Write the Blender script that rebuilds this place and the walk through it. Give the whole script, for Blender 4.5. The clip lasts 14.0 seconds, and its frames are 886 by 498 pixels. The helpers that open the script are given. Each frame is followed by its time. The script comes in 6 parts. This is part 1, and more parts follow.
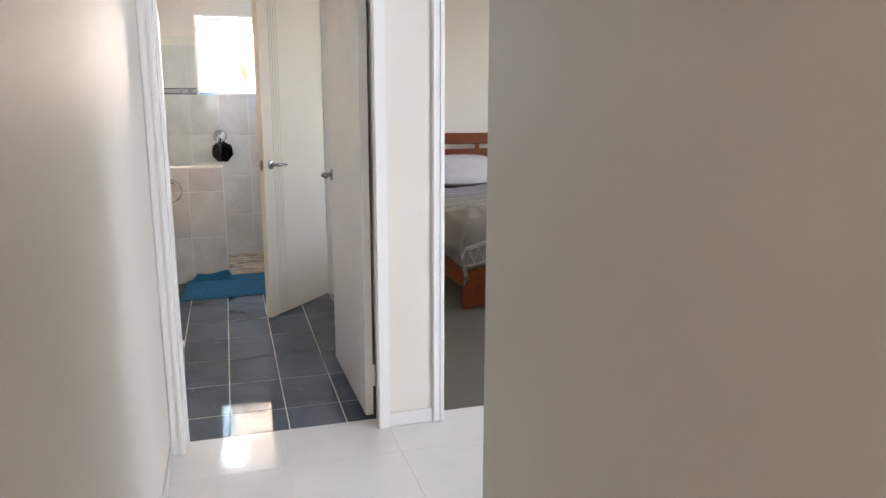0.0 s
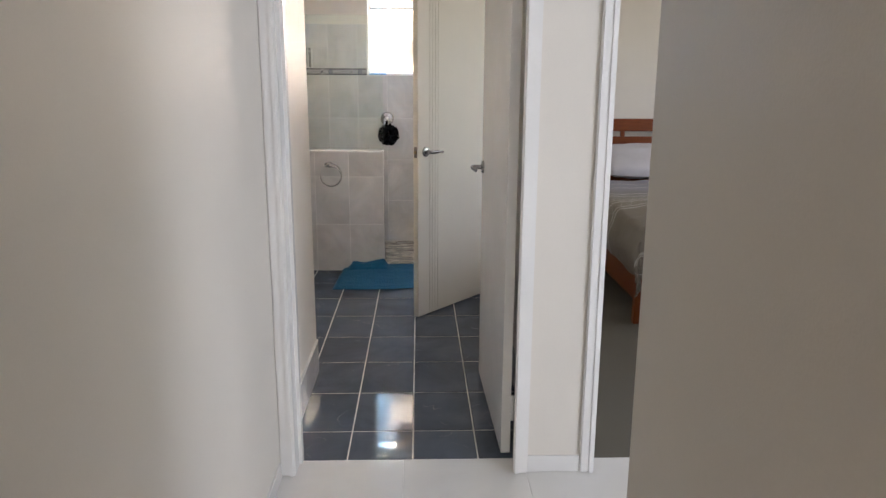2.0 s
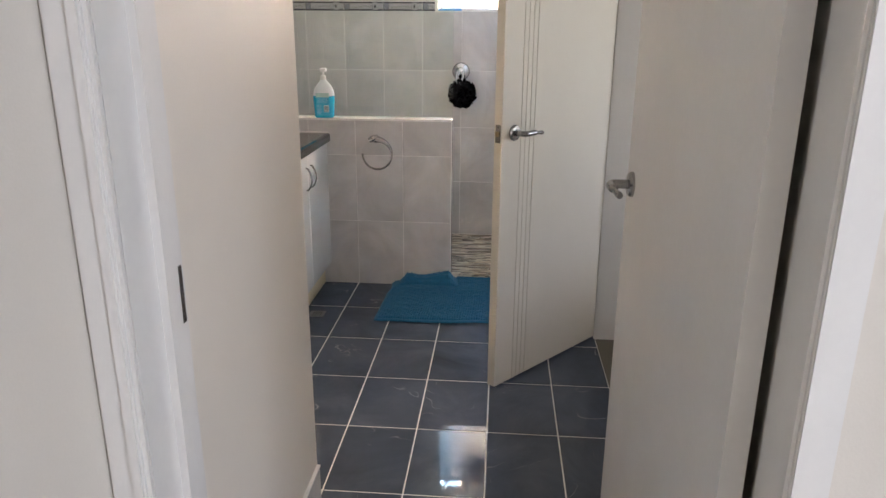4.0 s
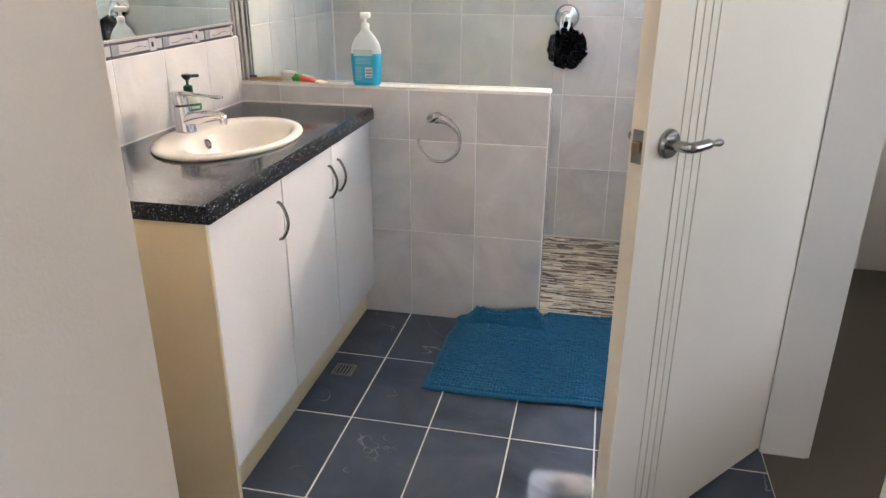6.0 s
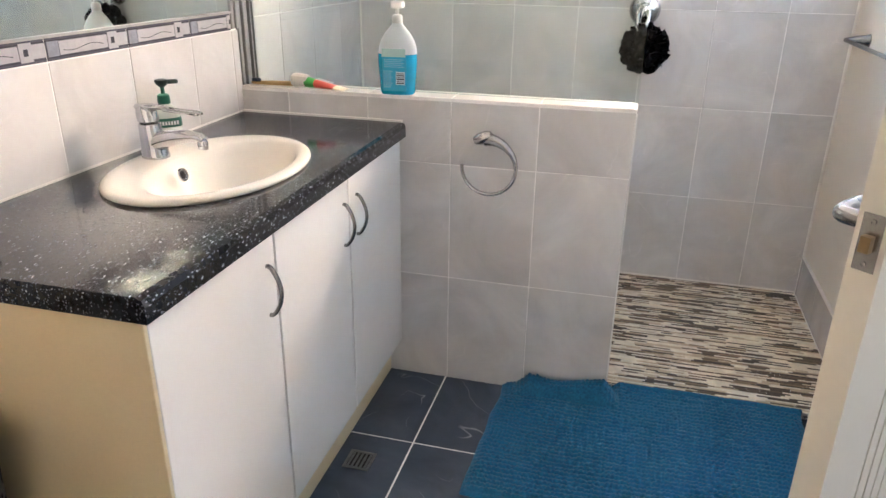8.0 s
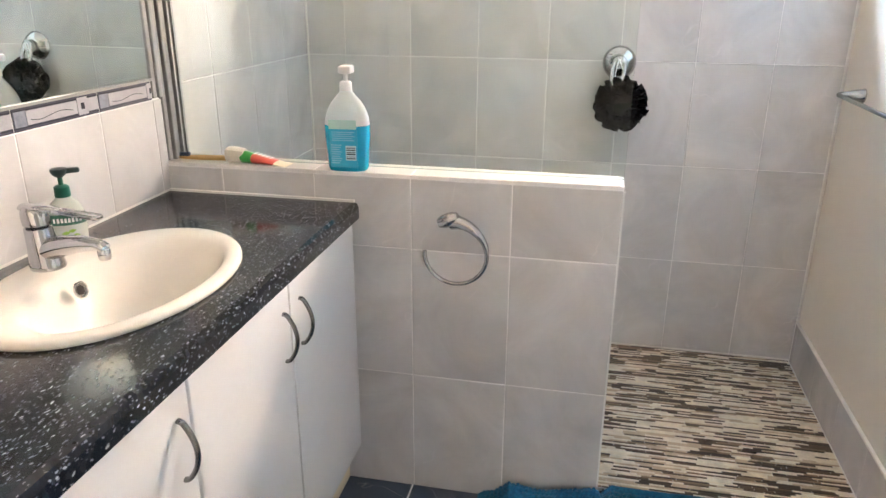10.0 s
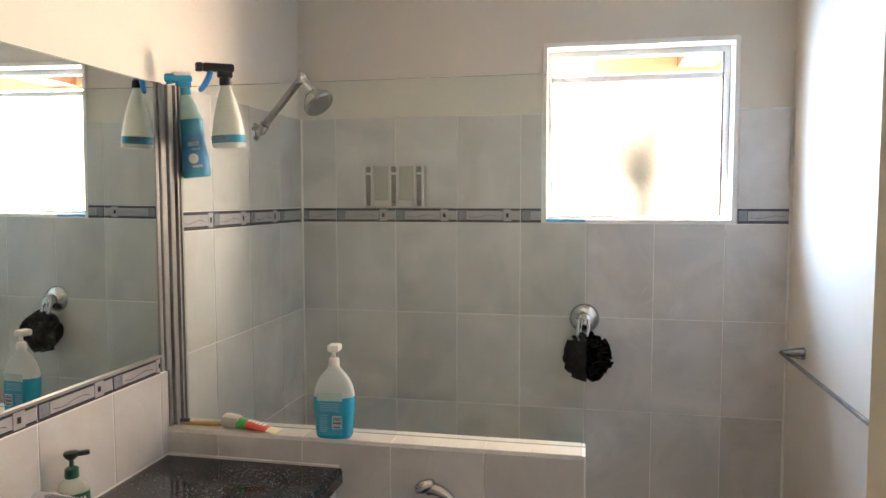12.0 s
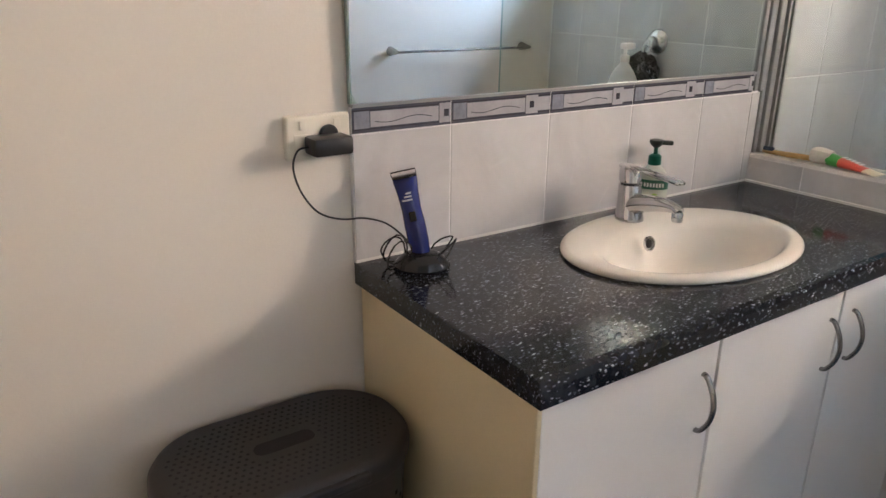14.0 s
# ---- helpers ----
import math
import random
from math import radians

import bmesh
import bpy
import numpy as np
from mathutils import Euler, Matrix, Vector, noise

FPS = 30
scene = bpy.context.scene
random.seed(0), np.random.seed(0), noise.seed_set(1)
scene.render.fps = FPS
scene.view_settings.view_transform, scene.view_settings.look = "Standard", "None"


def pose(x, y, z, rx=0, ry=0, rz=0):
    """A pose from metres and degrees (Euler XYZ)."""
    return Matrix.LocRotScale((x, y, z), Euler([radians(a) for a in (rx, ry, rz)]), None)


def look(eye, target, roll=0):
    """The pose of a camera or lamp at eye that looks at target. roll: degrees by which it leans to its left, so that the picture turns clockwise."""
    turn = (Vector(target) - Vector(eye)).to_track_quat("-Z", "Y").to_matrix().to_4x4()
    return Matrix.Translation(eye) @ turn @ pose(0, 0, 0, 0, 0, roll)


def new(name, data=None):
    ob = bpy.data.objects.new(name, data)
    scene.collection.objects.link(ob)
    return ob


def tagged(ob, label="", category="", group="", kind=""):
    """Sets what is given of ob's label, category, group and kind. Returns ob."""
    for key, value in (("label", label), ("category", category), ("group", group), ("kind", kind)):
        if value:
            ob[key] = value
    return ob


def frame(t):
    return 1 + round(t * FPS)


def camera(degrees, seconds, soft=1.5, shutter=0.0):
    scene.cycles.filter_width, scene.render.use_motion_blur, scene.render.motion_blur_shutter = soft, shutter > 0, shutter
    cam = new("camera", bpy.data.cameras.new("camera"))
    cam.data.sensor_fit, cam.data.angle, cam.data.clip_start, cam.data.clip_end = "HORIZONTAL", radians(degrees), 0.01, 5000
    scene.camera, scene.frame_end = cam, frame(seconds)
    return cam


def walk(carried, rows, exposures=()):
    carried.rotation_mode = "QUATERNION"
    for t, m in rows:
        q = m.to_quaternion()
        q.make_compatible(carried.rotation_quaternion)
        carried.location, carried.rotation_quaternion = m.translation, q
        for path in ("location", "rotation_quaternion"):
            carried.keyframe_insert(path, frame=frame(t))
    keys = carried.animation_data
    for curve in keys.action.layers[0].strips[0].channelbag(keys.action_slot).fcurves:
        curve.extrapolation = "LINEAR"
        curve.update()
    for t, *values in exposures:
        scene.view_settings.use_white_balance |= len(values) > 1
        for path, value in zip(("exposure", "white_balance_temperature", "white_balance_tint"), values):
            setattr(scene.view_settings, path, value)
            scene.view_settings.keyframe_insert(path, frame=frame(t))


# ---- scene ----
cam = camera(63.7, 14.0)
PATH = [
    (0, (0.153, -0.503, 1.393), (0.718, 1.373, 0.993), 0.1),
    (0.5, (0.25, -0.506, 1.387), (0.554, 1.43, 0.985), 0.5),
    (1, (0.325, -0.488, 1.387), (0.49, 1.461, 0.971), 0.7),
    (1.5, (0.37, -0.375, 1.407), (0.469, 1.574, 0.968), 0.5),
    (2, (0.376, -0.017, 1.396), (0.443, 1.93, 0.945), 0.3),
    (2.5, (0.391, 0.387, 1.398), (0.454, 2.33, 0.926), 0.3),
    (3, (0.33, 0.789, 1.415), (0.363, 2.723, 0.906), 0.2),
    (3.5, (0.333, 1.173, 1.396), (0.292, 3.095, 0.844), 0.3),
    (4, (0.366, 1.583, 1.37), (0.215, 3.487, 0.776), 0.4),
    (4.2, (0.371, 1.737, 1.355), (0.184, 3.633, 0.745), 0.0),
    (6.5, (0.239, 2.96, 1.307), (-0.203, 4.756, 0.546), 0.6),
    (7, (0.195, 3.107, 1.283), (-0.281, 4.892, 0.518), 0.7),
    (9.5, (0.026, 3.608, 1.298), (-0.417, 5.409, 0.551), 0.3),
    (10, (0.033, 3.655, 1.338), (-0.356, 5.493, 0.652), 0.2),
    (10.5, (0.06, 3.631, 1.411), (-0.282, 5.514, 0.83), -0.0),
    (11, (0.059, 3.593, 1.478), (-0.256, 5.522, 1.053), -0.0),
    (11.5, (0.085, 3.555, 1.532), (-0.244, 5.512, 1.284), -0.2),
    (12, (0.112, 3.504, 1.559), (-0.286, 5.459, 1.418), -0.1),
    (12.5, (0.127, 3.488, 1.501), (-0.559, 5.363, 1.384), -0.1),
    (13, (0.127, 3.455, 1.48), (-0.989, 5.094, 1.223), 0.7),
    (13.5, (0.108, 3.469, 1.403), (-1.29, 4.822, 0.941), 0.6),
    (14, (0.068, 3.54, 1.304), (-1.494, 4.595, 0.636), 0.5),
]
walk(cam, [(t, look(eye, target, roll)) for t, eye, target, roll in PATH],
     [(0, 2.7, 6250, 18), (0.5, 2.45, 6300, 18), (1.5, 2.3, 6300, 18), (3, 2.3, 6400, 19.5), (4, 2.4, 6400, 20), (6.5, 2.95, 6150, 18.5), (10, 3.0, 6300, 18), (11, 2.4, 6550, 17), (12, 1.92, 6800, 18.5), (12.5, 1.7, 6600, 18), (13.5, 1.8, 6250, 18), (14, 2.08, 6200, 19)])
# ---- world, sun, daylight, exposure ----
world = bpy.data.worlds.new("daylight")
world.use_nodes = True
scene.world = world
wn = world.node_tree.nodes
sky = wn.new("ShaderNodeTexSky")
sky.sky_type, sky.sun_disc = "NISHITA", False
sky.sun_elevation, sky.sun_rotation = radians(50), radians(-75)
wn["Background"].inputs["Strength"].default_value = 0.15
world.node_tree.links.new(sky.outputs[0], wn["Background"].inputs["Color"])

sun_data = bpy.data.lights.new("sun", "SUN")
sun_data.energy, sun_data.angle, sun_data.color = 3.0, radians(0.5), (1.0, 0.93, 0.82)
sun_lamp = new("sun", sun_data)
sun_lamp.matrix_world = look((-6.2, 1.7, 7.7), (0, 0, 0))


def daylight(name, eye, target, w, h, watts, colour):
    d = bpy.data.lights.new(name, "AREA")
    d.shape, d.size, d.size_y, d.energy, d.color = "RECTANGLE", w, h, watts, colour
    ob = new(name, d)
    ob.matrix_world = look(eye, target)
    return ob


# daylight through the bathroom window and the bedroom window, then two fill lamps
daylight("bathroom_window_blue_sky", (-1.27, 7.75, 2.1), (-1.27, 6.3, 2.0), 2.64, 2.6, 285, (0.55, 0.8, 1.1))
daylight("bathroom_window_warm_haze", (1.75, 7.75, 2.1), (1.75, 6.3, 2.0), 3.4, 2.6, 530, (1.22, 0.98, 0.74))
daylight("bedroom_window_daylight", (3.86, 4.3, 1.55), (2.0, 4.3, 1.3), 1.6, 1.2, 5.3, (1.0, 0.95, 0.88))
# added cool fill lamp in front of the closed wall beside the hall; no window there
daylight("living_window_daylight", (3.96, -0.75, 1.25), (2.0, -0.75, 1.2), 2.0, 2.0, 22.5, (0.8, 0.89, 1.0))
# added warm fill lamp just inside the closed hall end, without an opening behind it
daylight("hall_daylight", (0.29, -2.18, 1.5), (0.29, 0, 1.3), 0.8, 1.8, 4.2, (1.0, 0.92, 0.82))


# ---- materials ----
class Mat:
    """A principled material with a few short-hand nodes."""

    def __init__(self, name, rough=0.5, metal=0.0, colour=(0.5, 0.5, 0.5), coat=0.0):
        self.m = bpy.data.materials.new(name)
        self.m.use_nodes = True
        self.t = self.m.node_tree
        self.p = self.t.nodes["Principled BSDF"]
        self.p.inputs["Roughness"].default_value = rough
        self.p.inputs["Metallic"].default_value = metal
        self.p.inputs["Base Color"].default_value = (*colour, 1)
        self.p.inputs["Coat Weight"].default_value = coat
        self.p.inputs["Coat Roughness"].default_value = 0.05
        self.co = None

    def node(self, kind, **vals):
        n = self.t.nodes.new(kind)
        for k, v in vals.items():
            n.inputs[k].default_value = v
        return n

    def link(self, a, b):
        self.t.links.new(a, b)

    def coords(self, shift=False):
        g = self.node("ShaderNodeNewGeometry")
        if not shift:
            return g.outputs["Position"]
        info = self.node("ShaderNodeObjectInfo")
        mul = self.node("ShaderNodeMath")
        mul.operation = "MULTIPLY"
        mul.inputs[1].default_value = 37.0
        self.link(info.outputs["Random"], mul.inputs[0])
        add = self.node("ShaderNodeVectorMath")
        self.link(g.outputs["Position"], add.inputs[0])
        self.link(mul.outputs[0], add.inputs[1])
        return add.outputs[0]

    def noise(self, co, scale, detail=4.0, rough=0.55, distort=0.0):
        n = self.node("ShaderNodeTexNoise", Scale=scale, Detail=detail, Roughness=rough, Distortion=distort)
        self.link(co, n.inputs["Vector"])
        return n.outputs["Fac"]

    def ramp(self, fac, *stops):
        r = self.node("ShaderNodeValToRGB")
        e = r.color_ramp.elements
        while len(e) < len(stops):
            e.new(0.5)
        for el, (pos, col) in zip(e, stops):
            el.position, el.color = pos, (*col, 1)
        self.link(fac, r.inputs[0])
        return r.outputs[0]

    def mix(self, fac, a, b, mode="MIX"):
        n = self.node("ShaderNodeMix")
        n.data_type, n.blend_type = "RGBA", mode
        for sock, v in ((n.inputs[0], fac), (n.inputs[6], a), (n.inputs[7], b)):
            if isinstance(v, (int, float)):
                sock.default_value = v
            elif isinstance(v, tuple):
                sock.default_value = (*v, 1)
            else:
                self.link(v, sock)
        return n.outputs[2]

    def colour(self, out):
        self.link(out, self.p.inputs["Base Color"])
        return self

    def gloss(self, fac, lo, hi):
        n = self.node("ShaderNodeMapRange")
        n.inputs["To Min"].default_value, n.inputs["To Max"].default_value = lo, hi
        self.link(fac, n.inputs["Value"])
        self.link(n.outputs[0], self.p.inputs["Roughness"])
        return self

    def bump(self, fac, strength, dist):
        n = self.node("ShaderNodeBump", Strength=strength, Distance=dist)
        self.link(fac, n.inputs["Height"])
        if self.p.inputs["Normal"].is_linked:
            self.link(self.p.inputs["Normal"].links[0].from_socket, n.inputs["Normal"])
        self.link(n.outputs[0], self.p.inputs["Normal"])
        return self


def plain(name, colour, rough=0.45, metal=0.0, vary=0.12, scale=9.0, bump=0.0, fine=220.0, coat=0.0):
    """Two-scale variation of one colour, with optional fine relief."""
    a = Mat(name, rough, metal, colour, coat)
    co = a.coords()
    big, small = a.noise(co, scale), a.noise(co, fine, 2.0)
    lo = tuple(c * (1 - vary) for c in colour)
    hi = tuple(min(1, c * (1 + vary)) for c in colour)
    c1 = a.ramp(big, (0.3, lo), (0.7, hi))
    a.colour(a.mix(0.25, c1, a.ramp(small, (0.35, lo), (0.65, hi))))
    a.gloss(big, max(0.02, rough * 0.85), min(1, rough * 1.15))
    if bump:
        a.bump(small, bump, 0.002)
    return a.m


def marble(name, dark, light, vein, rough, scale=3.2, vein_amount=0.35, wide=0.03, relief=0.05):
    a = Mat(name, rough)
    co = a.coords(True)
    n1 = a.noise(co, scale, 6, 0.6, 0.8)
    n2 = a.noise(co, scale * 1.5, 2.5, 0.5, 0.9)
    base = a.ramp(n1, (0.3, dark), (0.72, light))
    v = a.ramp(n2, (0.5 - wide, (0, 0, 0)), (0.5, (1, 1, 1)), (0.5 + wide, (0, 0, 0)))
    n3 = a.noise(co, scale * 2.4, 2)
    gate = a.ramp(n3, (0.54, (0, 0, 0)), (0.68, (vein_amount,) * 3))
    m = a.node("ShaderNodeMath")
    m.operation = "MULTIPLY"
    a.link(v, m.inputs[0])
    a.link(gate, m.inputs[1])
    a.colour(a.mix(m.outputs[0], base, vein))
    a.gloss(n1, rough * 0.8, rough * 1.3)
    a.bump(a.noise(co, 14, 3), relief, 0.002)
    return a.m


WALL = plain("wall_paint", (0.68, 0.64, 0.57), 0.55, vary=0.035, scale=2.0, bump=0.12, fine=260)
WALL.node_tree.nodes["Principled BSDF"].inputs["Specular IOR Level"].default_value = 0.28
CEILING = plain("ceiling_paint", (0.75, 0.73, 0.69), 0.8, vary=0.03, scale=2.0, bump=0.15)
TRIM = plain("gloss_trim_paint", (0.74, 0.73, 0.70), 0.25, vary=0.03, scale=4.0, bump=0.04, fine=90)
DOOR = plain("door_enamel", (0.70, 0.66, 0.56), 0.45, vary=0.03, scale=3.0, bump=0.05, fine=110)
GROUT = plain("pale_grout", (0.74, 0.73, 0.7), 0.85, vary=0.12, scale=30, bump=0.3)
GROUT_WALL = plain("grey_white_grout", (0.76, 0.75, 0.73), 0.85, vary=0.12, scale=30, bump=0.3)
SILICONE = plain("white_silicone", (0.72, 0.7, 0.66), 0.4, vary=0.06, scale=30)
TILE = marble("grey_marbled_wall_tile", (0.475, 0.47, 0.465), (0.655, 0.645, 0.635), (0.78, 0.75, 0.74), 0.18, 3.4, 0.32, 0.012)
TILE_PALE = marble("pale_marbled_wall_tile", (0.49, 0.48, 0.475), (0.64, 0.63, 0.62), (0.76, 0.73, 0.72), 0.18, 3.4, 0.28, 0.014)
TILE_CAP = marble("white_cap_tile", (0.66, 0.65, 0.6), (0.76, 0.74, 0.7), (0.8, 0.8, 0.78), 0.2)
TILE_FLOOR = marble("blue_grey_floor_tile", (0.048, 0.06, 0.08), (0.108, 0.13, 0.166), (0.34, 0.36, 0.4), 0.03, 2.4, 0.85, 0.0045, 0.003)
TILE_FLOOR.node_tree.nodes["Principled BSDF"].inputs["Specular IOR Level"].default_value = 0.15
TILE_WHITE = marble("polished_white_floor_tile", (0.68, 0.67, 0.64), (0.75, 0.74, 0.71), (0.7, 0.69, 0.67), 0.08, 2.0, 0.2, 0.03, 0.012)
CHROME = plain("chrome", (0.6, 0.6, 0.61), 0.08, 1.0, vary=0.03, scale=40)
SATIN = plain("satin_chrome", (0.33, 0.33, 0.33), 0.26, 1.0, vary=0.08, scale=40)
TRIMGREY = plain("satin_grey_trim", (0.27, 0.27, 0.265), 0.3, 0.3, vary=0.05, scale=40)
TRIMWHITE = plain("white_metal_trim", (0.72, 0.72, 0.7), 0.35, 0.0, vary=0.04, scale=40)
ALU = plain("brushed_aluminium", (0.6, 0.6, 0.6), 0.28, 1.0, vary=0.05, scale=40)


# ---- mesh helpers ----
def box(bm, x0, x1, y0, y1, z0, z1, mi=0):
    vs = [bm.verts.new((x, y, z)) for z in (z0, z1) for y in (y0, y1) for x in (x0, x1)]
    fs = [bm.faces.new([vs[i] for i in q]) for q in ((0, 2, 3, 1), (4, 5, 7, 6), (0, 1, 5, 4), (2, 6, 7, 3), (0, 4, 6, 2), (1, 3, 7, 5))]
    for f in fs:
        f.material_index = mi
    return vs


def boxes(*dims):
    bm = bmesh.new()
    for d in dims:
        box(bm, *d)
    return bm


def soft_box(x0, x1, y0, y1, z0, z1, r=0.004, seg=2):
    bm = boxes((x0, x1, y0, y1, z0, z1))
    bmesh.ops.bevel(bm, geom=list(bm.edges), offset=r, segments=seg, affect="EDGES", profile=0.5)
    return bm


def finish(bm, mats, smooth=False, name="mesh"):
    bmesh.ops.recalc_face_normals(bm, faces=list(bm.faces))
    me = bpy.data.meshes.new(name)
    bm.to_mesh(me)
    bm.free()
    for m in mats if isinstance(mats, (list, tuple)) else [mats]:
        me.materials.append(m)
    if smooth:
        me.shade_smooth()
        me.set_sharp_from_angle(angle=radians(38))
    return me


def part(name, bm, material, parent=None, label="", smooth=False):
    ob = new(name, finish(bm, material, smooth, name))
    if parent:
        ob.parent = parent
    return tagged(ob, label)


def thing(name, label, category, at=(0, 0, 0), turn=0.0, group=""):
    ob = new(name)
    ob.empty_display_size = 0.05
    ob.matrix_basis = pose(*at, 0, 0, turn)
    return tagged(ob, label, category, group)


def lathe(profile, n=32, cx=0.0, cy=0.0, sx=1.0, sy=1.0, power=2.0):
    """Rings of a profile of (radius, z); power over 2 squares the rings off."""
    bm = bmesh.new()
    rings = []
    for r, z in profile:
        ring = []
        for i in range(n):
            a = 2 * math.pi * i / n
            c, s = math.cos(a), math.sin(a)
            k = (abs(c) ** power + abs(s) ** power) ** (-1 / power)
            ring.append(bm.verts.new((cx + sx * r * k * c, cy + sy * r * k * s, z)))
        rings.append(ring)
    for a, b in zip(rings, rings[1:]):
        for i in range(n):
            bm.faces.new((a[i], a[(i + 1) % n], b[(i + 1) % n], b[i]))
    for ring in (rings[0], rings[-1]):
        bm.faces.new(ring)
    return bm


def tube(points, radius, n=10, bm=None, closed=False):
    """A round bar along points; radius is one number or one for each point."""
    bm = bm or bmesh.new()
    pts = [Vector(p) for p in points]
    rad = radius if isinstance(radius, (list, tuple)) else [radius] * len(pts)
    rings, side = [], None
    for i, p in enumerate(pts):
        a = pts[i - 1] if i or closed else p
        b = pts[(i + 1) % len(pts)] if i < len(pts) - 1 or closed else p
        d = (b - a).normalized()
        side = (side - side.dot(d) * d).normalized() if side else d.orthogonal().normalized()
        up = d.cross(side)
        rings.append([bm.verts.new(p + rad[i] * (math.cos(2 * math.pi * k / n) * side + math.sin(2 * math.pi * k / n) * up)) for k in range(n)])
    pairs = list(zip(rings, rings[1:])) + ([(rings[-1], rings[0])] if closed else [])
    for a, b in pairs:
        for i in range(n):
            bm.faces.new((a[i], a[(i + 1) % n], b[(i + 1) % n], b[i]))
    if not closed:
        bm.faces.new(rings[0])
        bm.faces.new(rings[-1])
    return bm


def curve_pts(ctrl, n=8):
    """A smooth line through control points."""
    p = [Vector(c) for c in ctrl]
    out = []
    for i in range(len(p) - 1):
        a, b, c, d = p[max(i - 1, 0)], p[i], p[i + 1], p[min(i + 2, len(p) - 1)]
        for k in range(n):
            t = k / n
            out.append(0.5 * (2 * b + (c - a) * t + (2 * a - 5 * b + 4 * c - d) * t * t + (3 * b - a - 3 * c + d) * t ** 3))
    return out + [p[-1]]


def turned(bm, m):
    bmesh.ops.transform(bm, matrix=m, verts=list(bm.verts))
    return bm


def merged(*bms):
    out = bmesh.new()
    for b in bms:
        me = bpy.data.meshes.new("tmp")
        b.to_mesh(me)
        b.free()
        out.from_mesh(me)
        bpy.data.meshes.remove(me)
    return out


def structure(name, bm, material, label, category="wall"):
    return tagged(part(name, bm, material), label, category, kind="structure")


# ---- the large structure ----
TOP = 2.45
HEAD = 2.10
wall_west = structure("wall_west", boxes((-1.18, -1.06, 3.20, 6.45, 0, TOP)), WALL, "warm white painted bathroom wall behind the vanity")
wall_north = structure("wall_north", boxes((-1.06, -0.06, 6.29, 6.45, 0, TOP), (0.64, 0.83, 6.29, 6.45, 0, TOP), (-0.06, 0.64, 6.29, 6.45, 0, 1.468), (-0.06, 0.64, 6.29, 6.45, 2.14, TOP)), WALL,
                       "shower wall, tiled below and painted above, with a window opening")
wall_east = structure("wall_east", boxes((0.83, 0.95, 2.50, 3.90, 0, TOP), (0.83, 0.95, 4.68, 6.45, 0, TOP), (0.83, 0.95, 3.90, 4.68, HEAD + 0.03, TOP)), WALL,
                      "warm white painted wall between bathroom and bedroom with a doorway")
wall_south = structure("wall_south", boxes((-0.13, -0.105, 2.36, 2.50, 0, TOP), (0.744, 1.0, 2.36, 2.50, 0, TOP), (1.86, 3.88, 2.36, 2.50, 0, TOP),
                                           (-0.105, 0.744, 2.36, 2.50, HEAD + 0.02, TOP), (1.0, 1.86, 2.36, 2.50, HEAD + 0.02, TOP)), WALL,
                       "painted hall end wall with bathroom and bedroom doorways")
wall_hall_left = structure("wall_hall_left", boxes((-0.25, -0.13, -2.2, 3.32, 0, TOP)), WALL, "long warm white painted hall wall")
wall_nook = structure("wall_nook", boxes((-1.06, -0.25, 3.20, 3.32, 0, TOP)), WALL, "plain painted wall closing the bathroom nook")
wall_hall_right = structure("wall_hall_right", soft_box(0.71, 0.83, -2.2, 1.01, 0, TOP, 0.006), WALL, "painted hall wall ending in a square corner")
wall_living = structure("wall_living", boxes((4.0, 4.12, -2.32, 2.5, 0, TOP), (0.83, 4.0, -2.32, -2.2, 0, TOP), (3.88, 4.0, 2.36, 2.5, 0, TOP)), WALL, "plain painted walls closing the space beside the hall")
wall_hall_end = structure("wall_hall_end", boxes((-0.25, 0.83, -2.32, -2.2, 0, TOP)), WALL, "plain painted wall closing the hall")
wall_bedroom_north = structure("wall_bedroom_north", boxes((0.95, 3.88, 6.20, 6.45, 0, TOP)), WALL, "plain white bedroom wall behind the bed")
wall_bedroom_east = structure("wall_bedroom_east", boxes((3.76, 3.88, 2.5, 3.45, 0, TOP), (3.76, 3.88, 5.15, 6.20, 0, TOP), (3.76, 3.88, 3.45, 5.15, 0, 0.92), (3.76, 3.88, 3.45, 5.15, 2.18, TOP)), WALL,
                              "plain bedroom wall with a window opening")
structure("ceiling_hall", boxes((-0.25, 4.12, -2.32, 2.5, TOP, TOP + 0.12)), CEILING, "white hall ceiling", "ceiling")
structure("ceiling_bathroom", boxes((-1.18, 0.95, 2.5, 6.45, TOP, TOP + 0.12)), CEILING, "white bathroom ceiling", "ceiling")
structure("ceiling_bedroom", boxes((0.95, 3.88, 2.5, 6.45, TOP, TOP + 0.12)), CEILING, "white bedroom ceiling", "ceiling")
floor_hall = structure("floor_hall", boxes((-0.25, 4.12, -2.32, 2.452, -0.1, -0.0012)), GROUT, "polished white tiled hall floor with pale grout", "floor")
floor_bathroom = structure("floor_bathroom", boxes((-1.18, 0.95, 2.452, 5.37, -0.1, -0.0012)), GROUT, "blue-grey tiled bathroom floor with pale grout", "floor")
floor_shower = structure("floor_shower", boxes((-1.06, 0.83, 5.37, 6.29, -0.1, 0.0155)), GROUT, "shower floor of brown and cream mosaic strips", "floor")


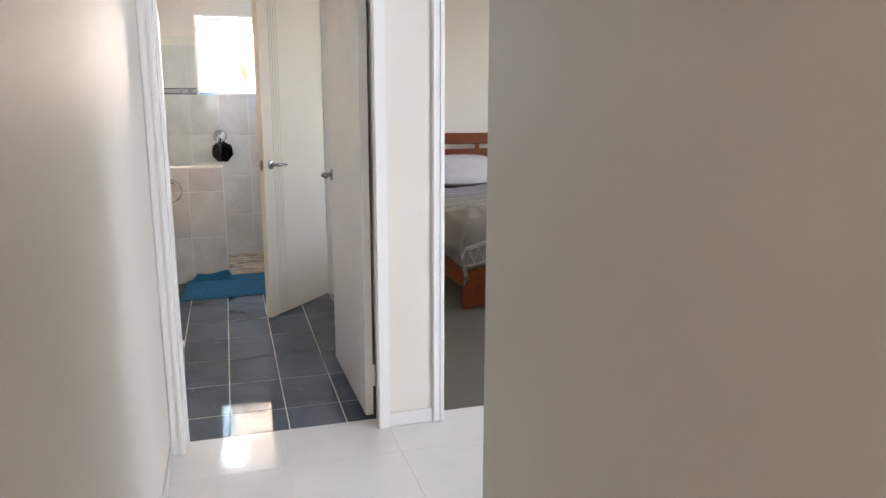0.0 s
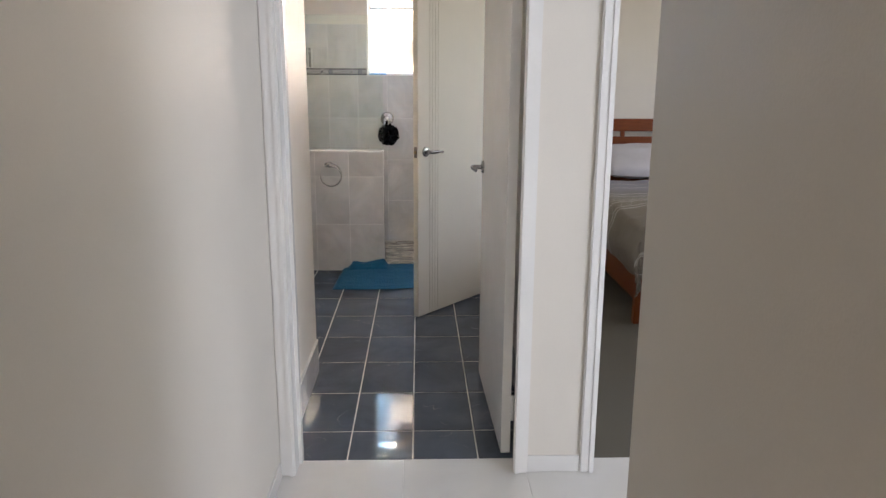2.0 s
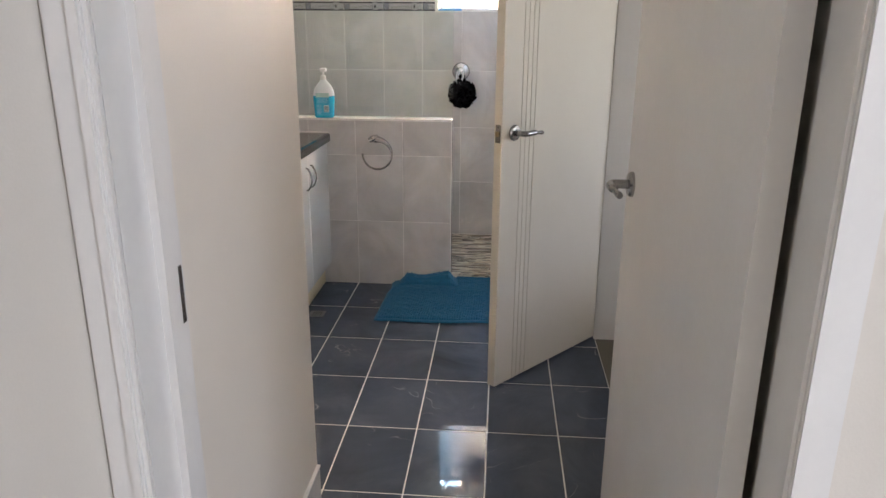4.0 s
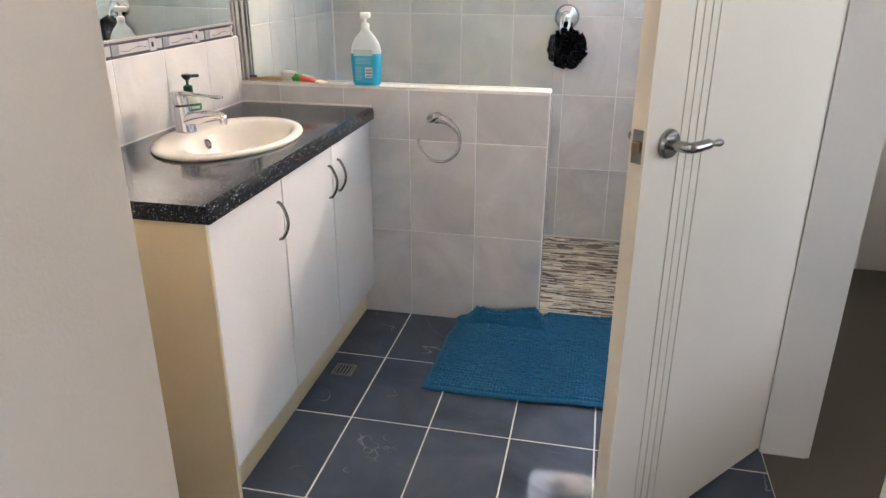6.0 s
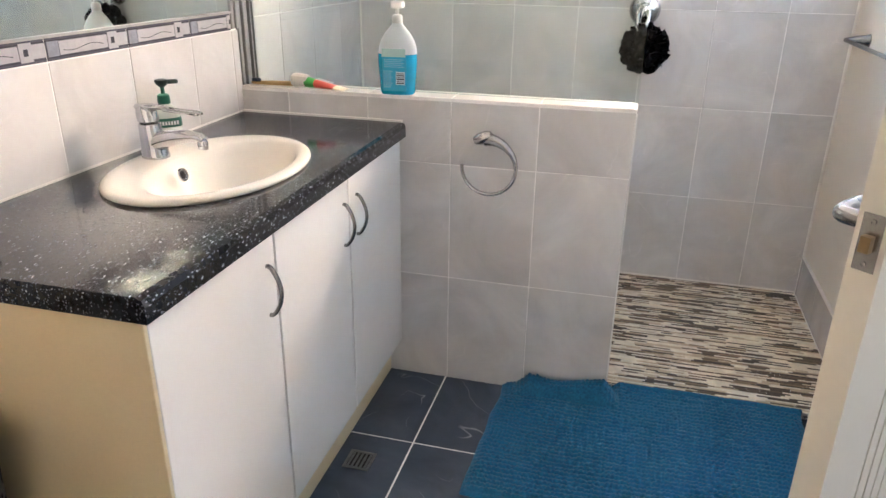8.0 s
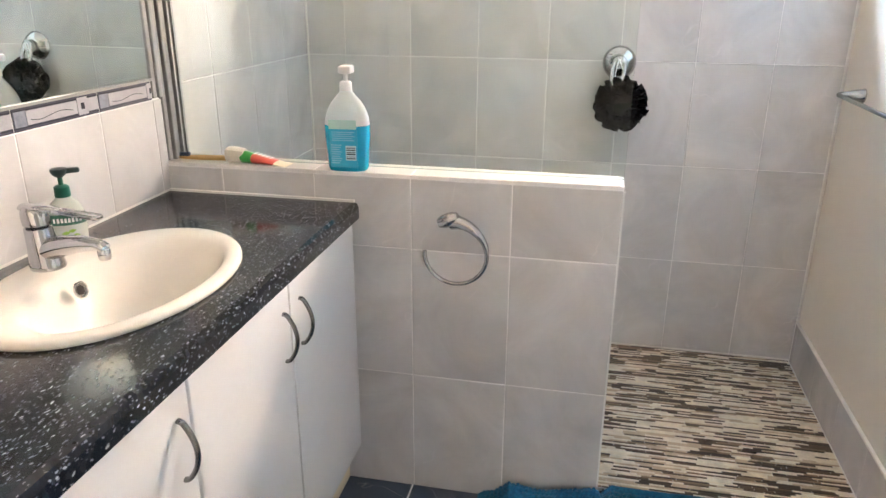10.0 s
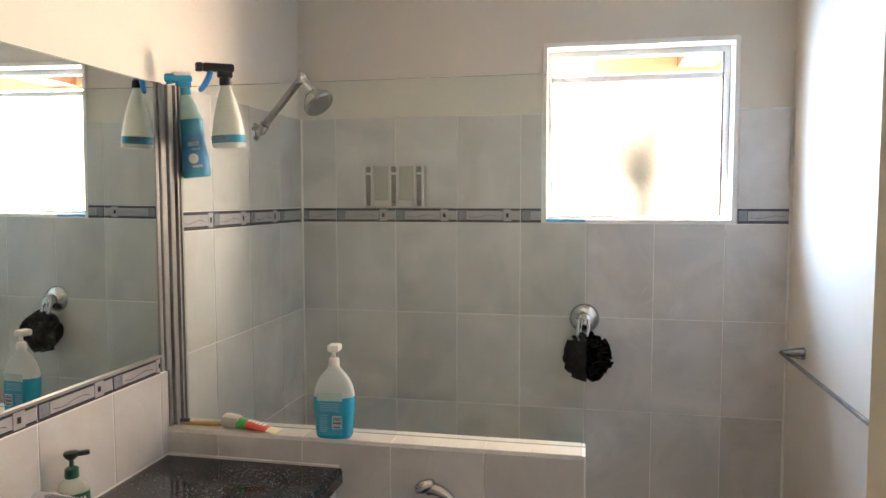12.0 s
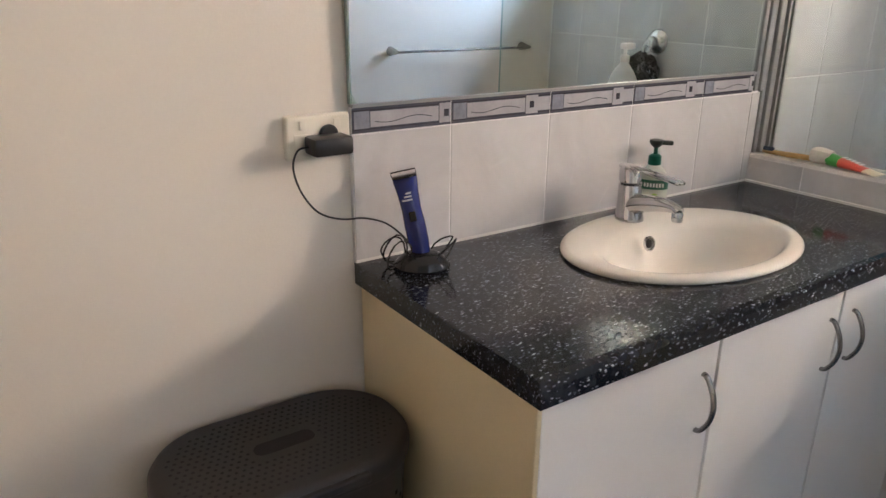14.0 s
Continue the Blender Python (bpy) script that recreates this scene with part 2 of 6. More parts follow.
def carpet_mat():
    a = Mat("grey_green_carpet", 0.95)
    co = a.coords()
    c = a.ramp(a.noise(co, 320, 3), (0.3, (0.08, 0.073, 0.056)), (0.7, (0.22, 0.2, 0.155)))
    a.colour(a.mix(a.noise(co, 3.5, 4), c, (0.125, 0.114, 0.088)))
    a.bump(a.noise(co, 380, 2), 0.8, 0.006)
    return a.m


CARPET = carpet_mat()
floor_bedroom = structure("floor_bedroom", boxes((0.95, 3.88, 2.5, 6.45, -0.1, 0.0), (1.02, 1.84, 2.452, 2.5, -0.1, 0.0), (0.83, 0.95, 3.93, 4.65, -0.05, 0.0)), CARPET, "grey-green cut pile bedroom carpet", "carpet")


# nib wall between vanity and shower
nib_wall = structure("wall_nib", boxes((-1.06, 0.112, 5.2928, 5.39, 0, 0.9105)), GROUT_WALL, "low grey tiled nib wall beside the vanity")
trim_nib = structure("trim_nib_edge", boxes((0.1112, 0.1146, 5.2895, 5.2945, 0.0, 0.9)), TRIMWHITE, "thin white metal tile edge on the nib wall", "tile trim")


# ---- openings: frames, doors, window ----
def architrave_set(name, x0, x1, y, side, label):
    """Flat moulded casing round an opening in the plane y; side is the way it faces."""
    ob = thing(name, label, "door frame")
    ob["kind"] = "structure"
    w, t = 0.0555, 0.016

    def strip(a, b, c, d):
        lo, hi = sorted((y, y + side * t))
        bm = boxes((a, b, lo, hi, c, d))
        bmesh.ops.bevel(bm, geom=[e for e in bm.edges if abs((e.verts[0].co - e.verts[1].co).y) < 1e-6], offset=0.005, segments=2, affect="EDGES")
        lo2, hi2 = sorted((y + side * t, y + side * (t + 0.004)))
        if d - c > b - a:
            in0 = a + 0.034 if side * 0 == 0 and abs(b - x0) < 0.03 else a + 0.006
            box(bm, in0, in0 + 0.012, lo2, hi2, c, d - 0.01)
        return bm

    part("casing", strip(x0 - w, x0 - 0.002, 0, HEAD + w), TRIM, ob)
    part("casing", strip(x1 + 0.002, x1 + w, 0, HEAD + w), TRIM, ob)
    part("casing", strip(x0 - 0.002, x1 + 0.002, HEAD + 0.002, HEAD + w), TRIM, ob)
    return ob


def jambs(ob, x0, x1, y0, y1, stop, y1_right=None):
    part("jamb", boxes((x0 - 0.028, x0, y0, y1, 0, HEAD)), TRIM, ob)
    part("jamb", boxes((x1, x1 + 0.018, y0, y1_right or y1, 0, HEAD)), TRIM, ob)
    part("head_jamb", boxes((x0 - 0.018, x1 + 0.018, y0, y1, HEAD, HEAD + 0.018)), TRIM, ob)
    part("door_stop", boxes((x0, x0 + 0.012, stop - 0.035, stop, 0, HEAD)), TRIM, ob)
    if not y1_right:
        part("door_stop", boxes((x1 - 0.012, x1, stop - 0.035, stop, 0, HEAD)), TRIM, ob)
    part("door_stop", boxes((x0 + 0.012, x1 - 0.012, stop - 0.035, stop, HEAD - 0.012, HEAD)), TRIM, ob)


frame_bath = architrave_set("door_frame", -0.074, 0.717, 2.36, -1, "white painted moulded frame of the bathroom doorway")
jambs(frame_bath, -0.076, 0.734, 2.358, 2.505, 2.465, 2.466)
part("strike_plate", boxes((-0.0765, -0.0745, 2.468, 2.498, 0.965, 1.05)), SATIN, frame_bath, "small steel strike plate")
frame_bed = architrave_set("door_frame", 1.02, 1.842, 2.36, -1, "white painted moulded frame of the bedroom doorway")
jambs(frame_bed, 1.02, 1.842, 2.358, 2.505, 2.465)
frame_ens = thing("door_frame", "white painted frame of the doorway to the bedroom", "door frame")
frame_ens["kind"] = "structure"
part("jamb", boxes((0.822, 0.958, 3.902, 3.925, 0, HEAD)), TRIM, frame_ens)
part("jamb", boxes((0.822, 0.958, 4.655, 4.678, 0, HEAD)), TRIM, frame_ens)
part("head_jamb", boxes((0.822, 0.958, 3.902, 4.678, HEAD, HEAD + 0.028)), TRIM, frame_ens)
part("casing", soft_box(0.814, 0.83, 3.85, 3.901, 0, HEAD + 0.05), TRIM, frame_ens)
part("casing", soft_box(0.814, 0.83, 4.679, 4.73, 0, HEAD + 0.05), TRIM, frame_ens)
part("casing", soft_box(0.814, 0.83, 3.902, 4.678, HEAD + 0.03, HEAD + 0.08), TRIM, frame_ens)


def lever(parent, x, z, face, way):
    """A lever handle on a door's face. face: the y of the face's outside and its side; way: the lever's run along x."""
    y, s = face
    rose = turned(lathe([(0.0, 0), (0.029, 0), (0.029, 0.006), (0.025, 0.011), (0.012, 0.012)], 28), pose(x, y, z, -90 * s, 0, 0))
    h = part("handle", rose, SATIN, parent, "satin chrome lever handle", True)
    pts = [(x, y + s * 0.008, z), (x, y + s * 0.042, z), (x + way * 0.012, y + s * 0.052, z), (x + way * 0.05, y + s * 0.053, z + 0.001),
           (x + way * 0.062, y + s * 0.052, z), (x + way * 0.085, y + s * 0.05, z - 0.002), (x + way * 0.108, y + s * 0.047, z - 0.004)]
    part("lever", tube(curve_pts(pts, 5), [0.0105] * 16 + [0.0105, 0.0098, 0.0088, 0.0078, 0.007] + [0.0066] * 4 + [0.0072, 0.0078, 0.008, 0.0078, 0.0074, 0.0062], 12), SATIN, h, "", True)
    return h


def door(name, width, label, hinge, angle, grooves, lz=1.03, back=0.062):
    """A flush door: the hinge at x = 0, the latch at x = width, the face with grooves towards +y, 35 mm thick."""
    ob = thing(name, label, "door", (hinge[0], hinge[1], 0.0), angle)
    ob["kind"] = "structure"
    bm = bmesh.new()
    cuts = []
    for gx in grooves:
        cuts += [gx - 0.0028, gx + 0.0028]
    xs = [0.0] + sorted(cuts) + [width]
    for i in range(len(xs) - 1):
        groove = i % 2 == 1 and grooves
        box(bm, xs[i], xs[i + 1], -0.035, -0.002 if groove else 0.0, 0.012, HEAD - 0.004)
    bmesh.ops.remove_doubles(bm, verts=list(bm.verts), dist=1e-5)
    part("leaf", bm, DOOR if grooves else TRIM, ob)
    lever(ob, width - back, lz, (-0.035, -1), -1)
    lever(ob, width - back, lz, (0.0, 1), -1)
    plate = part("latch_plate", boxes((width, width + 0.0015, -0.029, -0.006, lz - 0.032, lz + 0.032)), SATIN, ob)
    part("latch_bolt", boxes((width + 0.0015, width + 0.011, -0.023, -0.012, lz - 0.009, lz + 0.009)), plain("worn_brass_bolt", (0.3, 0.22, 0.12), 0.35, 1.0), plate)
    for z in (lz - 0.024, lz + 0.024):
        part("screw", turned(lathe([(0.003, 0), (0.0028, 0.0012), (0.001, 0.0014)], 10), pose(width + 0.0015, -0.0175, z, 0, 90, 0)), SATIN, plate)
    for z in (0.2, 1.85):
        hg = part("hinge", boxes((-0.0016, -0.0002, -0.033, -0.004, z - 0.05, z + 0.05)), TRIM, ob)
        part("knuckle", turned(lathe([(0.006, 0), (0.006, 0.1)], 12), pose(-0.004, -0.040, z - 0.05)), TRIM, hg, "", True)
    return ob


door_1 = door("door_1", 0.80, "open cream flush bathroom door with satin lever handle", (0.688, 2.476), 91.35, [])
door_2 = door("door_2", 0.702, "half open cream door with four vertical grooves and lever handle", (0.823, 4.662), 229.9, [0.702 - 0.106 - 0.026 * i for i in range(4)][::-1], 1.008, 0.068)

# window in the shower wall
REVEAL = plain("window_reveal_paint", (0.78, 0.77, 0.74), 0.35, vary=0.03, scale=6)


def textured_glass():
    a = Mat("rippled_obscure_glass", 0.08, 0.0, (0.85, 0.88, 0.86))
    co = a.coords()
    ripple = a.noise(co, 55, 2, 0.5, 0.8)
    a.bump(ripple, 0.5, 0.006)
    tr, mx = a.node("ShaderNodeBsdfTransparent"), a.node("ShaderNodeMixShader")
    a.link(a.ramp(ripple, (0.38, (0.36, 0.4, 0.38)), (0.6, (1.0, 1.0, 1.0))), tr.inputs[0])
    mx.inputs[0].default_value = 0.97
    rf, bp = a.node("ShaderNodeBsdfRefraction", Roughness=0.38, IOR=1.3), a.node("ShaderNodeBump", Strength=0.5, Distance=0.006)
    rf.inputs["Color"].default_value = (0.34, 0.35, 0.35, 1)
    a.link(ripple, bp.inputs["Height"])
    a.link(bp.outputs[0], rf.inputs["Normal"])
    a.link(tr.outputs[0], mx.inputs[1])
    a.link(rf.outputs[0], mx.inputs[2])
    a.link(mx.outputs[0], a.t.nodes["Material Output"].inputs[0])
    return a.m


def clear_glass(name, tint=(0.97, 0.99, 0.98)):
    m = bpy.data.materials.new(name)
    m.use_nodes = True
    t = m.node_tree
    t.nodes.clear()
    out, mixn = t.nodes.new("ShaderNodeOutputMaterial"), t.nodes.new("ShaderNodeMixShader")
    tr, gl, fr = t.nodes.new("ShaderNodeBsdfTransparent"), t.nodes.new("ShaderNodeBsdfGlossy"), t.nodes.new("ShaderNodeLayerWeight")
    tr.inputs[0].default_value, gl.inputs["Roughness"].default_value, fr.inputs["Blend"].default_value = (*tint, 1), 0.01, 0.5
    pw, sc = t.nodes.new("ShaderNodeMath"), t.nodes.new("ShaderNodeMath")
    pw.operation, sc.operation = "POWER", "MULTIPLY_ADD"
    pw.inputs[1].default_value, sc.inputs[1].default_value, sc.inputs[2].default_value = 5.0, 0.9, 0.035
    t.links.new(fr.outputs["Facing"], pw.inputs[0])
    t.links.new(pw.outputs[0], sc.inputs[0])
    t.links.new(sc.outputs[0], mixn.inputs[0])
    t.links.new(tr.outputs[0], mixn.inputs[1])
    t.links.new(gl.outputs[0], mixn.inputs[2])
    t.links.new(mixn.outputs[0], out.inputs[0])
    return m


GLASS_CLEAR = clear_glass("clear_glass", (0.95, 0.985, 0.965))
GLASS_EDGE = plain("green_glass_edge", (0.27, 0.35, 0.32), 0.15, vary=0.1)
FROST = textured_glass()
window_1 = thing("window_1", "white framed window with rippled obscure glass below a clear strip", "window")
window_1["kind"] = "structure"
wx0, wx1, wz0, wz1 = -0.06, 0.64, 1.468, 2.14
part("window_sill", soft_box(wx0, wx1, 6.286, 6.39, wz0, wz0 + 0.012, 0.003), REVEAL, window_1)
for a, b, c, d in ((wx0, wx0 + 0.012, wz0 + 0.012, wz1), (wx1 - 0.012, wx1, wz0 + 0.012, wz1), (wx0 + 0.012, wx1 - 0.012, wz1 - 0.012, wz1)):
    part("reveal_lining", boxes((a, b, 6.286, 6.39, c, d)), REVEAL, window_1)
for a, b, c, d in ((wx0 - 0.004, wx0 + 0.014, wz0 + 0.0, wz1 + 0.006), (wx1 - 0.014, wx1 + 0.004, wz0, wz1 + 0.006), (wx0 + 0.014, wx1 - 0.014, wz1 - 0.012, wz1 + 0.006)):
    part("edge_bead", soft_box(a, b, 6.278, 6.2855, c, d, 0.002), REVEAL, window_1)
FRAME = plain("white_powder_coat", (0.7, 0.7, 0.69), 0.3, vary=0.04)
DARKALU = plain("grey_aluminium_frame", (0.2, 0.19, 0.18), 0.4, 0.6, vary=0.06)
fx0, fx1, fz0, fz1 = wx0 + 0.012, wx1 - 0.012, wz0 + 0.012, wz1 - 0.012
part("window_frame", boxes((fx0, fx0 + 0.014, 6.375, 6.43, fz0, fz1), (fx1 - 0.02, fx1, 6.375, 6.43, fz0, fz1), (fx0 + 0.014, fx1 - 0.02, 6.375, 6.43, fz0, fz0 + 0.012), (fx0 + 0.014, fx1 - 0.02, 6.375, 6.43, fz1 - 0.02, fz1)), FRAME, window_1)
part("transom", soft_box(fx0 + 0.014, fx1 - 0.02, 6.385, 6.41, 2.012, 2.034, 0.003), FRAME, window_1)
part("seal", boxes((fx1 - 0.027, fx1 - 0.021, 6.385, 6.40, fz0 + 0.012, fz1 - 0.02), (fx0 + 0.015, fx0 + 0.018, 6.385, 6.40, fz0 + 0.012, fz1 - 0.02), (fx0 + 0.018, fx1 - 0.027, 6.385, 6.40, fz1 - 0.024, fz1 - 0.021)), DARKALU, window_1)
lower = part("pane", boxes((fx0 + 0.014, fx1 - 0.021, 6.394, 6.399, fz0 + 0.012, 2.012)), FROST, window_1, "rippled obscure glass")
upper = part("pane", boxes((fx0 + 0.014, fx1 - 0.021, 6.395, 6.3985, 2.034, fz1 - 0.021)), GLASS_CLEAR, window_1, "clear glass strip")
lower.visible_shadow = upper.visible_shadow = False
part("blue_tape", boxes((wx0 + 0.004, wx0 + 0.16, 6.2835, 6.2858, wz0 + 0.001, wz0 + 0.011), (wx0 + 0.004, wx0 + 0.15, 6.30, 6.37, wz0 + 0.0122, wz0 + 0.0132)), plain("blue_film", (0.05, 0.35, 0.75), 0.3), window_1, "leftover strip of blue protective film")

# bedroom window, closing the opening that lights the bed
window_2 = thing("window_2", "plain aluminium framed bedroom window", "window")
window_2["kind"] = "structure"
part("window_frame", boxes((3.80, 3.84, 3.45, 3.49, 0.92, 2.18), (3.80, 3.84, 5.11, 5.15, 0.92, 2.18), (3.80, 3.84, 3.49, 5.11, 0.92, 0.96), (3.80, 3.84, 3.49, 5.11, 2.14, 2.18)), FRAME, window_2)

# ---- shower screen and mirror ----
screen = thing("shower_screen", "clear frameless glass shower screen with a rounded top corner", "shower screen")


def screen_outline():
    x0, x1, z0, z1, r = -1.045, 0.1125, 0.913, 1.875, 0.13
    pts = [(x0, z0), (x1, z0)]
    pts += [(x1 - r + r * math.cos(a), z1 - r + r * math.sin(a)) for a in [math.pi / 2 * k / 14 for k in range(15)]]
    return pts + [(x0, z1)]


def slab_xz(pts, y0, y1):
    bm = bmesh.new()
    a = [bm.verts.new((x, y0, z)) for x, z in pts]
    b = [bm.verts.new((x, y1, z)) for x, z in pts]
    front, back = bm.faces.new(a), bm.faces.new(list(reversed(b)))
    rim = [bm.faces.new((a[i], b[i], b[(i + 1) % len(a)], a[(i + 1) % len(a)])) for i in range(len(a))]
    for f in rim:
        f.material_index = 1
    return bm


glass = part("glass", slab_xz(screen_outline(), 5.352, 5.360), [GLASS_CLEAR, GLASS_EDGE], screen)
glass.visible_shadow = False
part("wall_channel", boxes((-1.059, -1.03, 5.343, 5.351, 0.913, 1.878), (-1.059, -1.03, 5.361, 5.369, 0.913, 1.878), (-1.059, -1.052, 5.351, 5.361, 0.913, 1.878)), TRIMGREY, screen)

mirror = thing("wall_mirror", "large frameless wall mirror above the tiled splashback", "mirror")
MIRROR = Mat("silvered_glass", 0.004, 1.0, (0.86, 0.89, 0.87)).m


def hung(bm):
    """The mirror leans out a little at its top and at its free end."""
    for v in bm.verts:
        if v.co.x > -1.053:
            v.co.x += 0.0048 * (v.co.z - 1.128) / 0.744 + 0.0052 * (5.262 - v.co.y) / 1.162
    return bm


part("mirror_glass", hung(boxes((-1.056, -1.050, 4.10, 5.262, 1.128, 1.872))), MIRROR, mirror)
part("edge", hung(boxes((-1.0558, -1.0502, 4.097, 4.0995, 1.128, 1.8745), (-1.0558, -1.0502, 4.0995, 5.262, 1.8722, 1.8748))), GLASS_EDGE, mirror)
part("bottom_channel", boxes((-1.0575, -1.041, 4.10, 5.262, 1.1215, 1.1275)), TRIMGREY, mirror)
trim_corner = thing("corner_trim", "ribbed chrome upright trim where mirror meets shower screen", "metal trim")
for i, (a, b, d) in enumerate(((5.264, 5.280, 0.014), (5.282, 5.298, 0.019), (5.300, 5.316, 0.014), (5.318, 5.341, 0.022))):
    bm = soft_box(-1.059, -1.059 + d, a, b, 0.912 if b > 5.3 else 1.078, 1.878, 0.003)
    part("rib", bm, TRIMGREY, trim_corner)

# ---- vanity ----
def granite():
    a = Mat("black_speckled_laminate", 0.1)
    a.p.inputs["Specular IOR Level"].default_value = 0.35
    co = a.coords()
    base = a.ramp(a.noise(co, 60, 4, 0.6), (0.3, (0.006, 0.007, 0.009)), (0.7, (0.022, 0.025, 0.03)))
    for seed, turn, size, keep, tone in ((0.0, 0.5, 225.0, 0.5, (0.17, 0.185, 0.21)), (3.1, 2.0, 270.0, 0.5, (0.12, 0.13, 0.15)), (7.7, 3.4, 200.0, 0.76, (0.30, 0.32, 0.34))):
        mp = a.node("ShaderNodeMapping")
        mp.inputs["Location"].default_value = (seed, seed * 1.7, seed)
        mp.inputs["Rotation"].default_value = (turn * 0.6, turn * 0.4, turn)
        mp.inputs["Scale"].default_value = (1.0, 0.34, 0.7)
        warp = a.node("ShaderNodeVectorMath")
        nz = a.node("ShaderNodeTexNoise", Scale=55.0, Detail=2.0)
        a.link(co, nz.inputs["Vector"])
        warp.operation = "MULTIPLY_ADD"
        warp.inputs[1].default_value = (0.012, 0.012, 0.012)
        a.link(nz.outputs["Color"], warp.inputs[0])
        a.link(co, warp.inputs[2])
        a.link(warp.outputs[0], mp.inputs["Vector"])
        v = a.node("ShaderNodeTexVoronoi", Scale=size, Randomness=1.0)
        a.link(mp.outputs[0], v.inputs["Vector"])
        sep = a.node("ShaderNodeSeparateColor")
        a.link(v.outputs["Color"], sep.inputs[0])
        on = a.ramp(sep.outputs[0], (keep, (0, 0, 0)), (keep + 0.02, (1, 1, 1)))
        near = a.ramp(v.outputs["Distance"], (0.18, (1, 1, 1)), (0.3, (0, 0, 0)))
        m = a.node("ShaderNodeMath")
        m.operation = "MULTIPLY"
        a.link(on, m.inputs[0])
        a.link(near, m.inputs[1])
        base = a.mix(m.outputs[0], base, tone)
    a.colour(base)
    a.gloss(a.noise(co, 4), 0.09, 0.125)
    a.p.inputs["Specular IOR Level"].default_value = 0.35
    return a.m


GRANITE = granite()
LACQUER = plain("white_cabinet_laminate", (0.76, 0.755, 0.74), 0.25, vary=0.03, scale=4, bump=0.03)
CREAM = plain("cream_melamine", (0.64, 0.54, 0.35), 0.4, vary=0.05, scale=3, bump=0.06)
CHINA = plain("cream_glazed_china", (0.74, 0.695, 0.62), 0.14, vary=0.02, scale=4)
CHINA.node_tree.nodes["Principled BSDF"].inputs["Specular IOR Level"].default_value = 0.2

HANDLE = plain("dark_satin_nickel", (0.24, 0.235, 0.23), 0.24, 1.0, vary=0.06, scale=40)
vanity = thing("vanity_cabinet", "white three-door bathroom vanity cabinet with cream side panel", "cabinet")
part("carcass", boxes((-1.05, -0.565, 4.128, 5.285, 0.10, 0.70)), CREAM, vanity)
part("side_panel", soft_box(-1.055, -0.548, 4.112, 4.127, 0.0, 0.792, 0.002), CREAM, vanity, "cream melamine end panel")
part("kickboard", boxes((-0.60, -0.588, 4.128, 5.292, 0.0, 0.099)), CREAM, vanity, "cream kickboard")


def bow_handle(parent, y):
    pts = curve_pts([(-0.5455, y, 0.728), (-0.536, y, 0.724), (-0.523, y, 0.70), (-0.518, y, 0.674), (-0.523, y, 0.648), (-0.536, y, 0.626), (-0.5455, y, 0.622)], 5)
    bm = tube(pts, 0.0042, 10)
    for v in bm.verts:
        v.co.y = y + (v.co.y - y) * 1.35
    part("handle", bm, HANDLE, parent, "curved satin bow handle", True)


for a, b, hy in ((4.118, 4.504, 4.468), (4.508, 4.884, 4.850), (4.888, 5.286, 4.932)):
    d = part("door", soft_box(-0.564, -0.546, a + 0.0015, b - 0.0015, 0.122, 0.788, 0.0025), LACQUER, vanity)
    bow_handle(d, hy)


